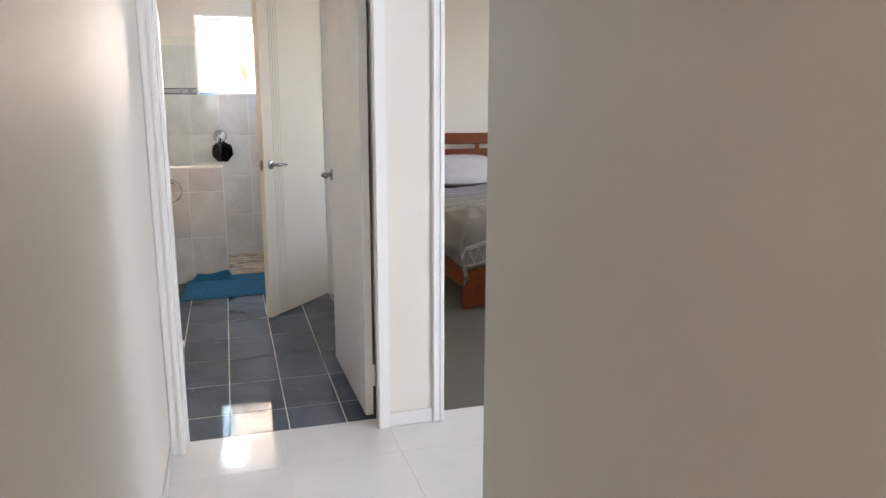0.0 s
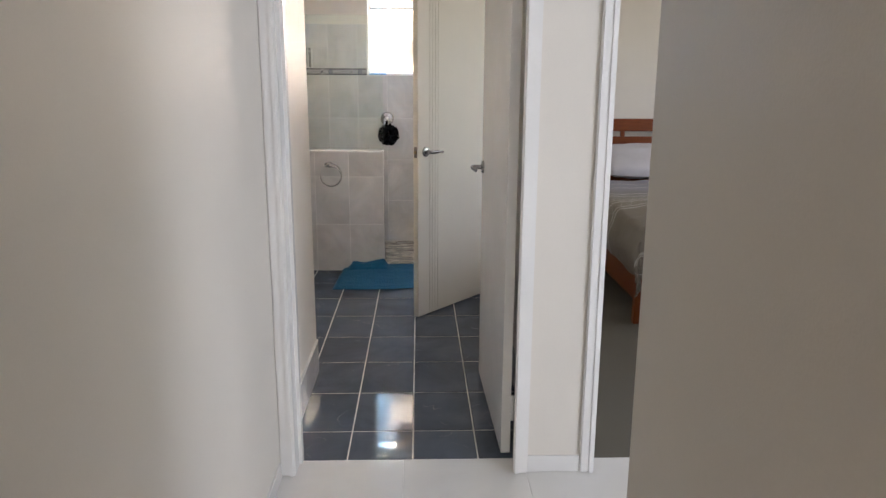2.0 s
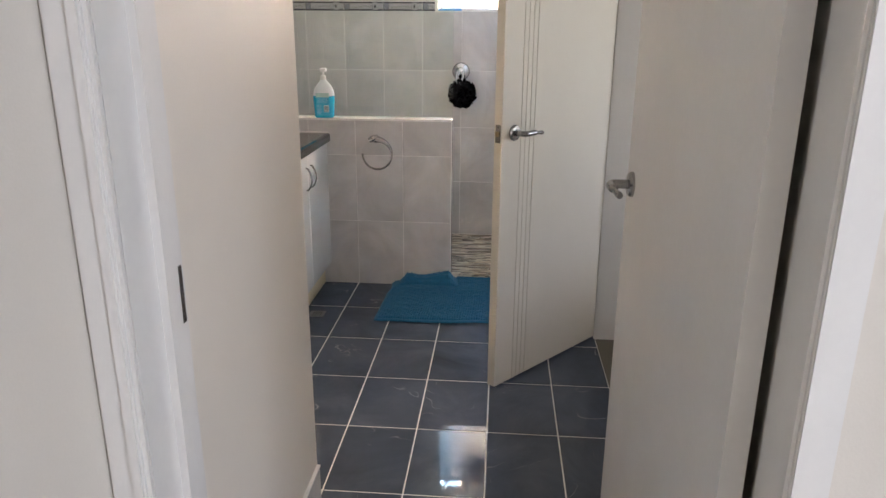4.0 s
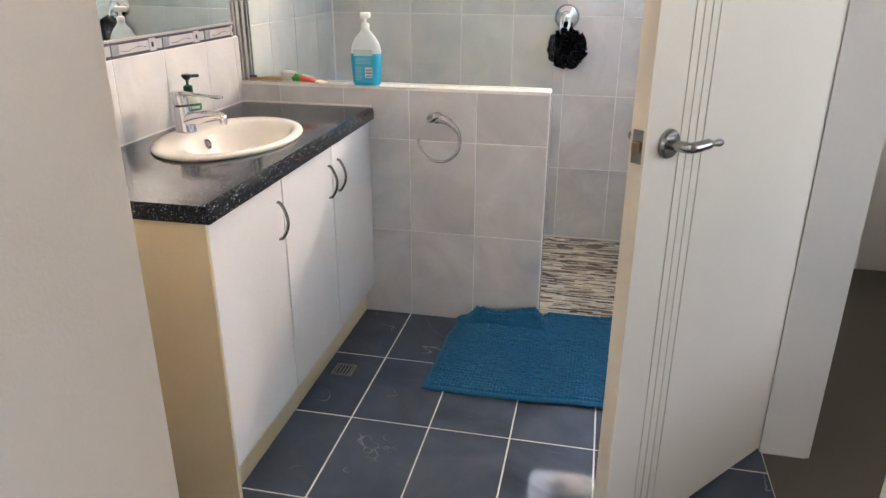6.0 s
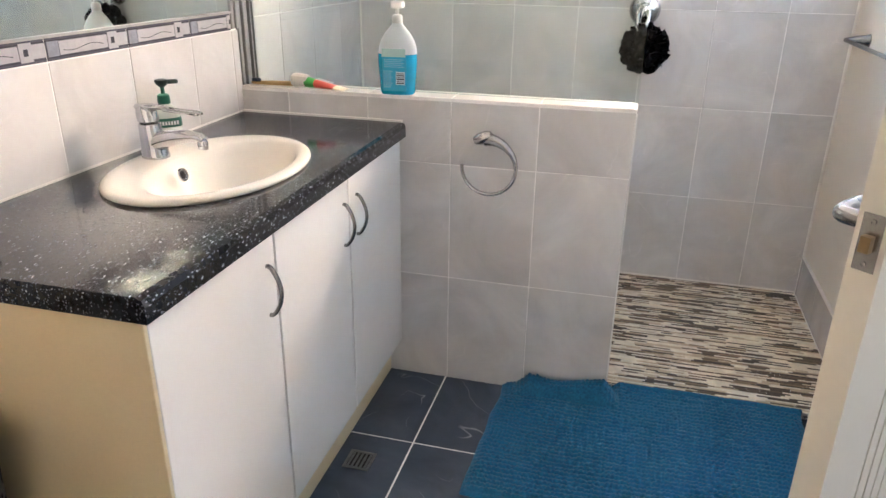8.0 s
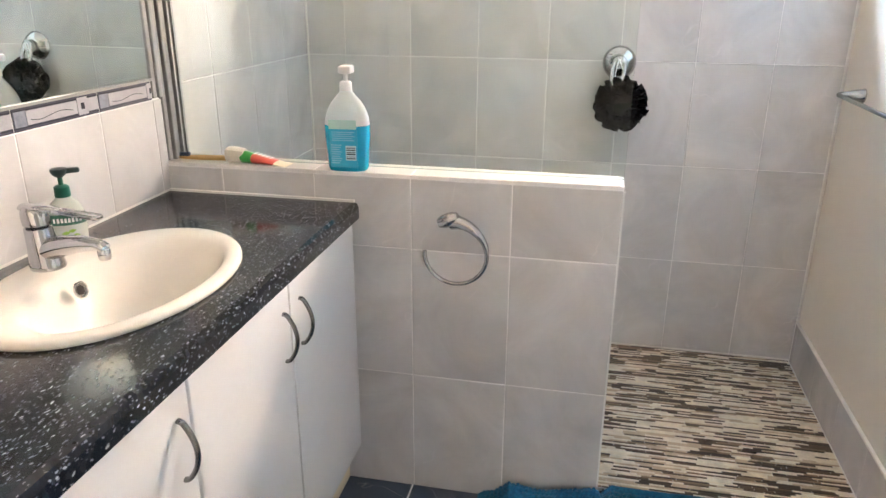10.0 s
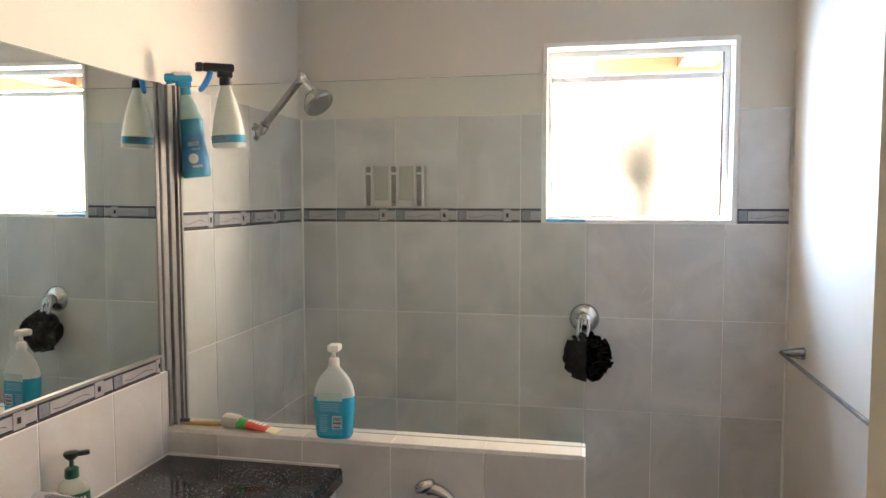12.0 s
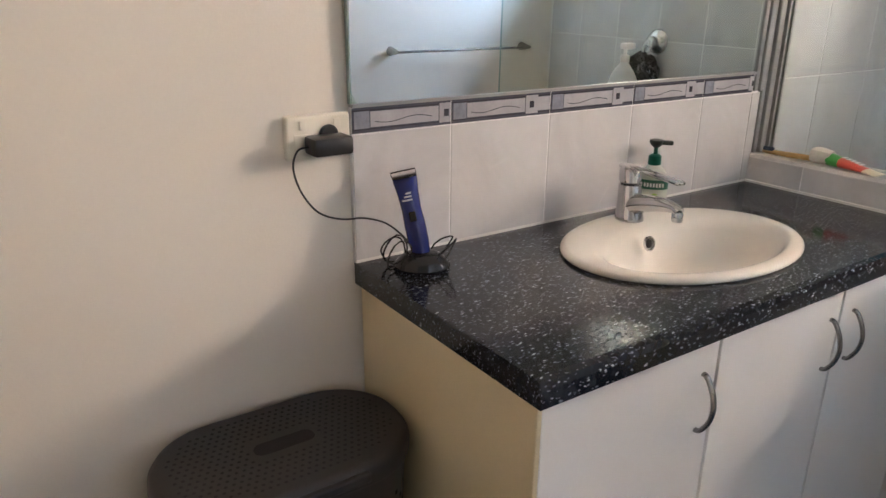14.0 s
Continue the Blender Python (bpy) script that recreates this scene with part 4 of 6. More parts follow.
# ---- bath mat ----
def bath_mat():
    bm = bmesh.new()
    x0, x1, y0, y1 = -0.222, 0.69, 4.762, 5.374
    nx, ny = 308, 148
    vs = []
    for j in range(ny + 1):
        row = []
        for i in range(nx + 1):
            a, b = i / nx, j / ny
            x = x0 + (x1 - x0) * a + 0.02 * b * (1 - a) * math.sin(b * 2.2) + 0.006 * noise.noise((b * 6, 1.0, 2.0))
            y = y0 + (y1 - y0) * b - 0.012 * math.sin(a * 7.0) * (1 - b) * 0.5
            edge = min(a * 40, (1 - a) * 40, b * 26, (1 - b) * 26, 1.0)
            sill = 0.017 if y > 5.364 and x > 0.1 else 0.0
            wob = 1.6 * noise.noise((a * 11, b * 8, 3.0))
            tuft = abs(math.sin(math.pi * (j + 0.5 * wob) / 4)) ** 0.7 * (0.35 + 0.65 * abs(math.sin(math.pi * (i + wob) / 4)) ** 0.6)
            tuft *= 0.8 + 0.45 * noise.noise((a * 60, b * 40, 9.0))
            z = 0.003 + sill + edge * (0.005 + 0.0155 * tuft) + 0.009 * max(0, noise.noise((x * 6, y * 7, 0)))
            if b > 0.76:
                # the back edge is pushed against the nib wall and stands up in a ridge
                up = (b - 0.76) / 0.24
                on = max(0.0, min(1.0, (x + 0.17) / 0.05)) * max(0.0, min(1.0, (0.155 - x) / 0.05))
                lift = on * (0.05 + 0.2 * max(0.0, x + 0.04) + 0.008 * math.exp(-((x + 0.12) / 0.04) ** 2))
                z += lift * math.sin(math.pi * min(1.0, up * 1.25) ** 0.8) + 0.004 * up
                y -= on * (0.018 * math.sin(math.pi * up) + 0.075 * up * up) + 0.06 * up * max(0.0, min(1.0, (-0.13 - x) / 0.08))
            if x < 0.125:
                y = min(y, 5.284 + 0.0004 * (i % 3))
            row.append(bm.verts.new((x, y, z)))
        vs.append(row)
    for j in range(ny):
        for i in range(nx):
            bm.faces.new((vs[j][i], vs[j][i + 1], vs[j + 1][i + 1], vs[j + 1][i]))
    a = Mat("teal_blue_chenille", 0.9)
    co = a.coords()
    a.colour(a.mix(a.noise(co, 9, 3), a.ramp(a.noise(co, 160, 2), (0.3, (0.002, 0.048, 0.12)), (0.7, (0.005, 0.17, 0.33))), (0.003, 0.105, 0.23)))
    a.p.inputs["Sheen Weight"].default_value = 0.1
    a.bump(a.noise(co, 420, 2), 0.6, 0.003)
    ob = part("bath_mat", bm, a.m, smooth=False)
    ob.data.shade_smooth()
    s = ob.modifiers.new("backing", "SOLIDIFY")
    s.thickness, s.offset = 0.0025, -1
    return tagged(ob, "teal blue chenille bath mat with its back edge folded up", "bath mat")


bath_mat()

# ---- laundry hamper ----
HAMPER = plain("charcoal_brown_plastic", (0.024, 0.021, 0.019), 0.5, vary=0.12, scale=12)
HOLE = plain("black_gap", (0.008, 0.007, 0.007), 0.8)


def stadium(cx, cy, w, l, n=14):
    """Rounded-end outline, l along y."""
    r = w / 2 * 0.92
    pts = []
    for sx, sy, a0 in ((1, 1, 0), (-1, 1, 90), (-1, -1, 180), (1, -1, 270)):
        for k in range(n + 1):
            a = radians(a0 + 90 * k / n)
            pts.append((cx + sx * (w / 2 - r) + r * math.cos(a), cy + sy * (l / 2 - r) + r * math.sin(a)))
    return pts


def loft(rings):
    bm = bmesh.new()
    rr = [[bm.verts.new((x, y, z)) for x, y in pts] for pts, z in rings]
    for a, b in zip(rr, rr[1:]):
        for i in range(len(a)):
            bm.faces.new((a[i], a[(i + 1) % len(a)], b[(i + 1) % len(a)], b[i]))
    bm.faces.new(rr[0])
    bm.faces.new(rr[-1])
    return bm


def hamper():
    cx, cy = -0.918, 3.89
    ob = thing("laundry_hamper", "dark brown plastic laundry hamper with perforated lid beside the vanity", "hamper")
    part("body", loft([(stadium(cx, cy, 0.22, 0.36), 0.0), (stadium(cx, cy, 0.225, 0.37), 0.01), (stadium(cx, cy, 0.25, 0.415), 0.552), (stadium(cx, cy, 0.258, 0.424), 0.562)]), HAMPER, ob, "", True)
    part("lid", loft([(stadium(cx, cy, 0.262, 0.43), 0.5625), (stadium(cx, cy, 0.266, 0.434), 0.573), (stadium(cx, cy, 0.262, 0.43), 0.589), (stadium(cx, cy, 0.25, 0.418), 0.598), (stadium(cx, cy, 0.235, 0.404), 0.6005)]), HAMPER, ob, "perforated lid", True)
    dots = bmesh.new()
    for i in range(-16, 17):
        for j in range(-8, 9):
            x, y = cx + j * 0.0125, cy + i * 0.0125 + (0.00625 if j % 2 else 0)
            inside = abs(y - cy) < 0.185 and abs(x - cx) < 0.102 and not (abs(y - cy) > 0.10 and math.hypot(abs(y - cy) - 0.09, x - cx) > 0.1)
            slot = abs(y - cy) < 0.062 and abs(x - cx) < 0.03
            if inside and not slot:
                dots.faces.new([dots.verts.new((x + 0.0031 * math.cos(a), y + 0.0031 * math.sin(a), 0.6011)) for a in [k * math.pi / 4 for k in range(8)]])
    tagged(part("perforated_pattern", dots, HOLE, ob), kind="stuff")
    part("hand_slot", loft([(stadium(cx, cy, 0.034, 0.105, 6), 0.6006), (stadium(cx, cy, 0.032, 0.103, 6), 0.6016)]), HOLE, ob, "dark hand slot")
    part("front_lip", soft_box(cx + 0.128, cx + 0.14, cy - 0.09, cy + 0.09, 0.572, 0.591, 0.004), HAMPER, ob)
    weave = bmesh.new()
    for k in range(26):
        z = 0.06 + k * 0.0178
        f = 0.5 * (0.228 + (0.25 - 0.225) * z / 0.552) + 0.0008
        fl = 0.37 + 0.045 * z / 0.535
        for i in range(-7, 8):
            y = cy + i * 0.0178 + (0.0089 if k % 2 else 0)
            if abs(y - cy) < fl / 2 - 0.115 * 0.92 + 0.02:
                weave.faces.new([weave.verts.new((cx + f, y + dy, z + dz)) for dy, dz in ((-0.0045, -0.004), (0.0045, -0.004), (0.0045, 0.004), (-0.0045, 0.004))])
        for e in range(5):
            a = radians(8 + 17 * e + (8 if k % 2 else 0))
            r = 0.115 * 0.92 + 0.0145 * z / 0.535 + 0.001
            c = (cx + f - 0.0008 - r, cy + fl / 2 - r)
            for s in (-1, 1):
                t = Vector((-math.sin(a), math.cos(a), 0)) * 0.0042
                p = Vector((c[0] + (r + 0.0012) * math.cos(a), c[1] + (r + 0.0012) * math.sin(a), z))
                if s < 0:
                    t.y, p.y = -t.y, 2 * cy - p.y
                weave.faces.new([weave.verts.new(p + t * q + Vector((0, 0, w))) for q, w in ((-1, -0.004), (1, -0.004), (1, 0.004), (-1, 0.004))])
    tagged(part("woven_side_pattern", weave, HOLE, ob), kind="stuff")


hamper()

# ---- soap bottles and small things ----
SOFTWHITE = plain("translucent_white_plastic", (0.78, 0.8, 0.8), 0.3, vary=0.03)
CYAN = plain("cyan_liquid_soap", (0.015, 0.39, 0.62), 0.15, vary=0.1, scale=14, coat=0.3)
WHITE = plain("white_plastic", (0.78, 0.78, 0.76), 0.35, vary=0.03)
LABEL_PALE = plain("pale_label_film", (0.35, 0.62, 0.74), 0.3, vary=0.06)
INK = plain("dark_print", (0.03, 0.05, 0.08), 0.5)


def big_bottle(at):
    frost = Mat("frosted_clear_plastic", 0.3, 0.0, (0.82, 0.88, 0.89))
    frost.p.inputs["Transmission Weight"].default_value = 0.55
    frost.p.inputs["IOR"].default_value = 1.15
    ob = thing("soap_refill_bottle", "tall pump bottle half full of bright blue hand soap", "soap bottle", at, 4)
    low = [(0.0, 0.0), (0.046, 0.0), (0.050, 0.006), (0.052, 0.04), (0.0555, 0.085), (0.0555, 0.112)]
    high = [(0.0555, 0.1122), (0.0535, 0.130), (0.0475, 0.149), (0.036, 0.168), (0.0235, 0.182), (0.0165, 0.190), (0.0145, 0.196)]
    part("filled_body", lathe(low, 36, 0, 0, 1, 0.6, 2.6), CYAN, ob, "translucent body full of blue soap", True)
    part("clear_shoulder", lathe(high, 36, 0, 0, 1, 0.6, 2.4), frost.m, ob, "empty frosted shoulder", True)
    part("dip_tube", lathe([(0.004, 0.113), (0.004, 0.196)], 10), WHITE, ob, "pale dip tube seen through the shoulder")
    part("collar", lathe([(0.0148, 0.1945), (0.0152, 0.197), (0.0146, 0.212), (0.012, 0.216), (0.0065, 0.217)], 24), WHITE, ob, "", True)
    part("stem", lathe([(0.0055, 0.216), (0.0055, 0.238)], 14), WHITE, ob, "", True)
    part("nozzle", soft_box(-0.016, 0.016, -0.012, 0.028, 0.233, 0.252, 0.005), WHITE, ob, "", True)
    lab = part("label", soft_box(-0.036, 0.033, -0.0355, -0.0345, 0.012, 0.112, 0.0004, 1), LABEL_PALE, ob, "pale printed back label")
    lab.data.materials.clear()
    lab.data.materials.append(plain("blue_label_film", (0.025, 0.42, 0.64), 0.3, vary=0.05))
    part("label_top", boxes((-0.037, 0.031, -0.0362, -0.0356, 0.106, 0.128)), plain("mint_label", (0.5, 0.72, 0.66), 0.35), lab)
    part("barcode_field", boxes((0.003, 0.029, -0.0361, -0.0356, 0.03, 0.066)), plain("barcode_white", (0.62, 0.78, 0.84), 0.4), lab)
    bars = bmesh.new()
    for i, h in enumerate((0.004, 0.002, 0.005, 0.0025, 0.004, 0.003)):
        box(bars, 0.005, 0.027, -0.0366, -0.0362, 0.033 + i * 0.0053, 0.033 + i * 0.0053 + h * 0.7)
    part("barcode", bars, INK, lab)
    txt = bmesh.new()
    for i in range(9):
        box(txt, -0.033, -0.012 + 0.008 * ((i * 7) % 3) / 3, -0.0361, -0.0356, 0.022 + i * 0.0055, 0.024 + i * 0.0055)
    for i in range(5):
        box(txt, -0.03, 0.026 - 0.006 * (i % 2), -0.0361, -0.0356, 0.078 + i * 0.005, 0.0797 + i * 0.005)
    part("small_print", txt, plain("pale_print", (0.3, 0.6, 0.78), 0.4), lab)


big_bottle((-0.560, 5.3175, 0.9125))


def hand_soap(at):
    ob = thing("hand_soap_bottle", "clear hand soap bottle with dark green pump behind the tap", "soap bottle", at, 40)
    body = Mat("clear_soap_bottle", 0.08, 0.0, (0.86, 0.9, 0.8))
    body.p.inputs["Transmission Weight"].default_value = 0.4
    body.p.inputs["IOR"].default_value = 1.2
    green = plain("dark_green_plastic", (0.004, 0.09, 0.055), 0.3)
    part("body", lathe([(0.0, 0), (0.03, 0), (0.034, 0.005), (0.036, 0.04), (0.034, 0.07), (0.027, 0.09), (0.016, 0.1), (0.013, 0.104)], 32, 0, 0, 1, 0.62), body.m, ob, "", True)
    part("collar", lathe([(0.0145, 0.1035), (0.0155, 0.106), (0.0145, 0.124), (0.009, 0.128)], 24), green, ob, "dark green collar", True)
    part("stem", lathe([(0.0048, 0.1275), (0.0048, 0.15)], 12), green, ob)
    part("nozzle", turned(merged(lathe([(0.006, 0.143), (0.013, 0.149), (0.0165, 0.156), (0.0155, 0.161), (0.007, 0.163)], 20), soft_box(0.0, 0.038, -0.0075, 0.0075, 0.150, 0.1605, 0.004)), pose(0, 0, 0)), plain("black_green_plastic", (0.006, 0.022, 0.018), 0.3), ob, "dark green pump head", True)
    lab = part("label_band", lathe([(0.0366, 0.048), (0.0362, 0.062), (0.0352, 0.07)], 32, 0, 0, 1, 0.63), green, ob, "green label band")
    t = bmesh.new()
    for i in range(8):
        x = -0.026 + i * 0.0068
        yy = -0.0237 * math.sqrt(max(0, 1 - (x / 0.0368) ** 2))
        box(t, x, x + 0.0045, yy - 0.001, yy, 0.054, 0.063)
    part("print", t, WHITE, lab)
    lf = bmesh.new()
    for x, z, s in ((-0.006, 0.032, 0.009), (0.006, 0.036, 0.008), (0.012, 0.026, 0.008)):
        lf.faces.new([lf.verts.new((x + s * c, -0.0246, z + s * 0.7 * d)) for c, d in ((-1, 0), (0, 0.7), (1, 0.2), (0, -0.8))])
    part("leaf_print", lf, plain("lime_print", (0.25, 0.42, 0.05), 0.4), ob)


hand_soap((-1.012, 4.862, 0.8355))


PALEPRINT = plain("pale_blue_print", (0.34, 0.5, 0.6), 0.4, vary=0.25, scale=60)


def spray_bottle(at, turn, kind):
    """A trigger bottle hooked by its trigger over the glass."""
    blue = kind == "blue"
    ob = thing("spray_bottle", "tall blue cleaner spray bottle hooked on the glass" if blue else "white spray bottle with black trigger hooked on the glass", "spray bottle", at, turn, "spray bottles on the screen")
    cy = plain("sky_blue_bottle", (0.025, 0.27, 0.46), 0.25, vary=0.05)
    body = cy if blue else plain("milky_white_bottle", (0.72, 0.73, 0.72), 0.35, vary=0.03)
    h = 0.235 if blue else 0.175
    if blue:
        prof = [(0.0, 0), (0.036, 0), (0.039, 0.006), (0.041, 0.05), (0.036, 0.10), (0.037, 0.14), (0.039, 0.165)]
        top = [(0.039, 0.1652), (0.036, 0.18), (0.031, 0.19), (0.033, 0.2), (0.026, 0.215), (0.018, 0.23), (0.016, 0.235)]
        part("clear_neck", lathe(top, 32, 0, 0, 1, 0.7, 2.3), plain("pale_aqua_plastic", (0.5, 0.66, 0.68), 0.3, vary=0.04), ob, "pale see-through neck", True)
    else:
        prof = [(0.0, 0), (0.044, 0), (0.047, 0.005), (0.046, 0.04), (0.038, 0.09), (0.026, 0.14), (0.016, 0.168), (0.014, 0.175)]
    part("body", lathe(prof, 32, 0, 0, 1, 0.7, 2.3), body, ob, "", True)
    black = plain("black_plastic", (0.015, 0.015, 0.02), 0.35)
    part("collar", lathe([(0.0165, h), (0.0175, h + 0.003), (0.0165, h + 0.02), (0.012, h + 0.024)], 22), cy if blue else black, ob, "", True)
    aside = pose(0, 0, 0, 0, 0, -52)
    hd = merged(soft_box(-0.012, 0.012, -0.062, 0.026, h + 0.038, h + 0.062, 0.007), soft_box(-0.011, 0.011, -0.022, 0.02, h + 0.022, h + 0.042, 0.005))
    part("spray_head", turned(hd, aside), cy if blue else black, ob, "", True)
    if blue:
        part("head_cover", turned(soft_box(-0.0125, 0.0125, -0.03, 0.027, h + 0.052, h + 0.068, 0.006), aside), SOFTWHITE, ob, "white head cover", True)
    part("nozzle", turned(soft_box(-0.0115, 0.0115, -0.080, -0.0625, h + 0.038, h + 0.061, 0.003), aside), cy if blue else black, ob)
    tr = tube(curve_pts([(0, -0.040, h + 0.042), (0, -0.046, h + 0.022), (0, -0.060, h - 0.002), (0, -0.074, h - 0.018)], 4), [0.0085] * 9 + [0.008, 0.0075, 0.0065, 0.005], 10)
    part("trigger", turned(tr, aside), cy if blue else plain("bright_blue_trigger", (0.02, 0.25, 0.65), 0.3), ob, "bright blue trigger", True)
    lb = bmesh.new()
    if blue:
        lb = lathe([(0.0398, 0.02), (0.0416, 0.05), (0.0368, 0.098), (0.0372, 0.12)], 32, 0, 0, 1, 0.71, 2.3)
        wrap = part("label", lb, plain("deep_blue_label", (0.02, 0.2, 0.45), 0.35, vary=0.3, scale=35), ob, "blue label")
        for x, z, w, hh, yy in ((-0.004, 0.088, 0.028, 0.012, -0.0268), (0.004, 0.076, 0.022, 0.005, -0.0285), (0.0, 0.026, 0.026, 0.007, -0.029)):
            part("print_bar", boxes((x, x + w, yy - 0.001, yy + 0.004, z, z + hh)), PALEPRINT, wrap)
        part("badge", turned(lathe([(0.0, 0), (0.014, 0), (0.013, 0.0015)], 24), pose(0.006, -0.0305, 0.052, 90, 0, 0)), plain("badge_white", (0.72, 0.75, 0.78), 0.4), wrap)
    else:
        wrap = part("label", lathe([(0.0474, 0.012), (0.0466, 0.034)], 32, 0, 0, 1, 0.705, 2.3), cy, ob, "blue label band")
        for i in range(5):
            part("print_bar", boxes((-0.036 + i * 0.009, -0.03 + i * 0.009, -0.0345, -0.0325, 0.02, 0.031)), INK, wrap)
    return ob


spray_bottle((-1.0, 5.398, 1.622), 14, "blue").rotation_euler.y = radians(-7)
spray_bottle((-0.9, 5.402, 1.706), 4, "white").rotation_euler.y = radians(-2)


def toothpaste():
    ob = thing("toothpaste_tube", "half used red and green toothpaste tube on the nib ledge", "toothpaste", (-0.79, 5.318, 0.9125), -4)
    bm = bmesh.new()
    rr = []
    n = 20
    for k in range(13):
        s = k / 12
        w, h = 0.017 + 0.007 * s, 0.0155 * (1 - s) + 0.0012
        rr.append([bm.verts.new((-0.06 + 0.13 * s, w * math.cos(2 * math.pi * i / n), h + 0.0004 + h * math.sin(2 * math.pi * i / n))) for i in range(n)])
    for k in range(12):
        for i in range(n):
            f = bm.faces.new((rr[k][i], rr[k][(i + 1) % n], rr[k + 1][(i + 1) % n], rr[k + 1][i]))
            f.material_index = 0 if k < 3 else (1 if k < 9 else 2)
    bm.faces.new(rr[0])
    bm.faces.new(rr[-1]).material_index = 2
    part("tube", bm, [plain("leaf_green_foil", (0.05, 0.32, 0.06), 0.3), plain("red_cream_foil", (0.62, 0.09, 0.06), 0.3), plain("cream_foil", (0.75, 0.68, 0.5), 0.3)], ob, "", True)
    pr = bmesh.new()
    for i in range(5):
        box(pr, -0.022 + i * 0.011, -0.0145 + i * 0.011, -0.012, 0.006, 0.0275 - i * 0.0022, 0.0283 - i * 0.0022)
    part("print", pr, WHITE, ob)
    part("cap", turned(lathe([(0.0, -0.004), (0.0145, -0.004), (0.0165, 0.0), (0.0175, 0.012), (0.0195, 0.026), (0.0195, 0.042), (0.0165, 0.047), (0.0, 0.048)], 14, 0, 0, 1, 1, 3.5), pose(-0.056, 0, 0.0205, 0, -90, 0)), plain("ivory_cap_plastic", (0.62, 0.58, 0.51), 0.4, vary=0.1, scale=60), ob, "white flip cap", True)


toothpaste()


def toothbrush():
    ob = thing("toothbrush", "bamboo toothbrush lying on the nib ledge", "toothbrush", (-1.03, 5.322, 0.9125), 6)
    bam = plain("bamboo", (0.55, 0.36, 0.14), 0.5, vary=0.12, scale=30)
    bm = tube(curve_pts([(0.0, 0, 0.006), (0.03, 0, 0.006), (0.07, 0, 0.006), (0.14, 0.002, 0.006), (0.165, 0.002, 0.006)], 5), [0.004 + 0.003 * min(1, i / 10) for i in range(21)], 10)
    part("handle", bm, bam, ob, "", True)
    br = bmesh.new()
    for i in range(9):
        for j in range(3):
            box(br, 0.002 + i * 0.003, 0.0042 + i * 0.003, -0.004 + j * 0.003, -0.0018 + j * 0.003, 0.009, 0.019)
    part("bristles", br, INK, ob, "dark bristles")
    return ob


toothbrush()


def clipper():
    ob = thing("hair_clipper", "dark blue hair clipper standing in a black charging stand", "hair clipper", (-0.965, 4.192, 0.8355), 60)
    blk = plain("gloss_black_plastic", (0.012, 0.012, 0.014), 0.18)
    navy = plain("navy_gloss_plastic", (0.012, 0.02, 0.14), 0.2, vary=0.1)
    part("stand", lathe([(0.0, 0), (0.044, 0), (0.047, 0.004), (0.044, 0.014), (0.032, 0.026), (0.02, 0.032)], 30, 0, 0, 1.1, 0.85), blk, ob, "", True)
    m = pose(0, 0, 0.02, -8, -12, 0)
    rings = []
    for w, d, z in ((0.015, 0.014, 0.0), (0.018, 0.017, 0.03), (0.0185, 0.0175, 0.06), (0.017, 0.0155, 0.09), (0.0185, 0.016, 0.12), (0.021, 0.015, 0.142), (0.021, 0.011, 0.148)):
        rings.append(([(w * math.cos(2 * math.pi * i / 24) * 1.05, d * math.sin(2 * math.pi * i / 24)) for i in range(24)], z))
    body = part("body", turned(loft(rings), m), navy, ob, "", True)
    part("blade", turned(soft_box(-0.022, 0.022, -0.012, 0.004, 0.1485, 0.154, 0.001), m), SATIN, body, "steel cutting blade")
    teeth = bmesh.new()
    for i in range(15):
        box(teeth, -0.021 + i * 0.003, -0.0195 + i * 0.003, -0.016, -0.0121, 0.1490, 0.1525)
    part("comb", turned(teeth, m), blk, body)
    part("guard_frame", turned(tube([(-0.022, -0.01, 0.154), (-0.022, -0.014, 0.162), (0.022, -0.014, 0.162), (0.022, -0.01, 0.154)], 0.0011, 6), m), blk, body)
    part("switch", turned(soft_box(-0.006, 0.006, -0.0195, -0.0165, 0.07, 0.088, 0.0015), m), blk, body)
    pr = bmesh.new()
    for i in range(3):
        box(pr, -0.012 + 0.004 * i, 0.006, -0.0178, -0.0163, 0.108 + i * 0.006, 0.111 + i * 0.006)
    part("print", turned(pr, m), plain("silver_print", (0.5, 0.52, 0.6), 0.4), body)
    r = random.Random(3)
    for k in range(5):
        c = Vector((r.uniform(-0.06, -0.03) if k < 3 else r.uniform(0.035, 0.055), r.uniform(-0.02, 0.03), 0))
        pts = []
        for i in range(14):
            a = 2 * math.pi * i / 14
            pts.append(c + Vector((0.022 * math.cos(a + k), 0.012 * math.sin(a * 2 + k), 0.03 + 0.026 * math.sin(a + 1.3 * k))))
        part("cable_loop", tube(pts, 0.0016, 6, None, True), blk, ob, "loosely looped black cable", True)
    return ob


clipper()

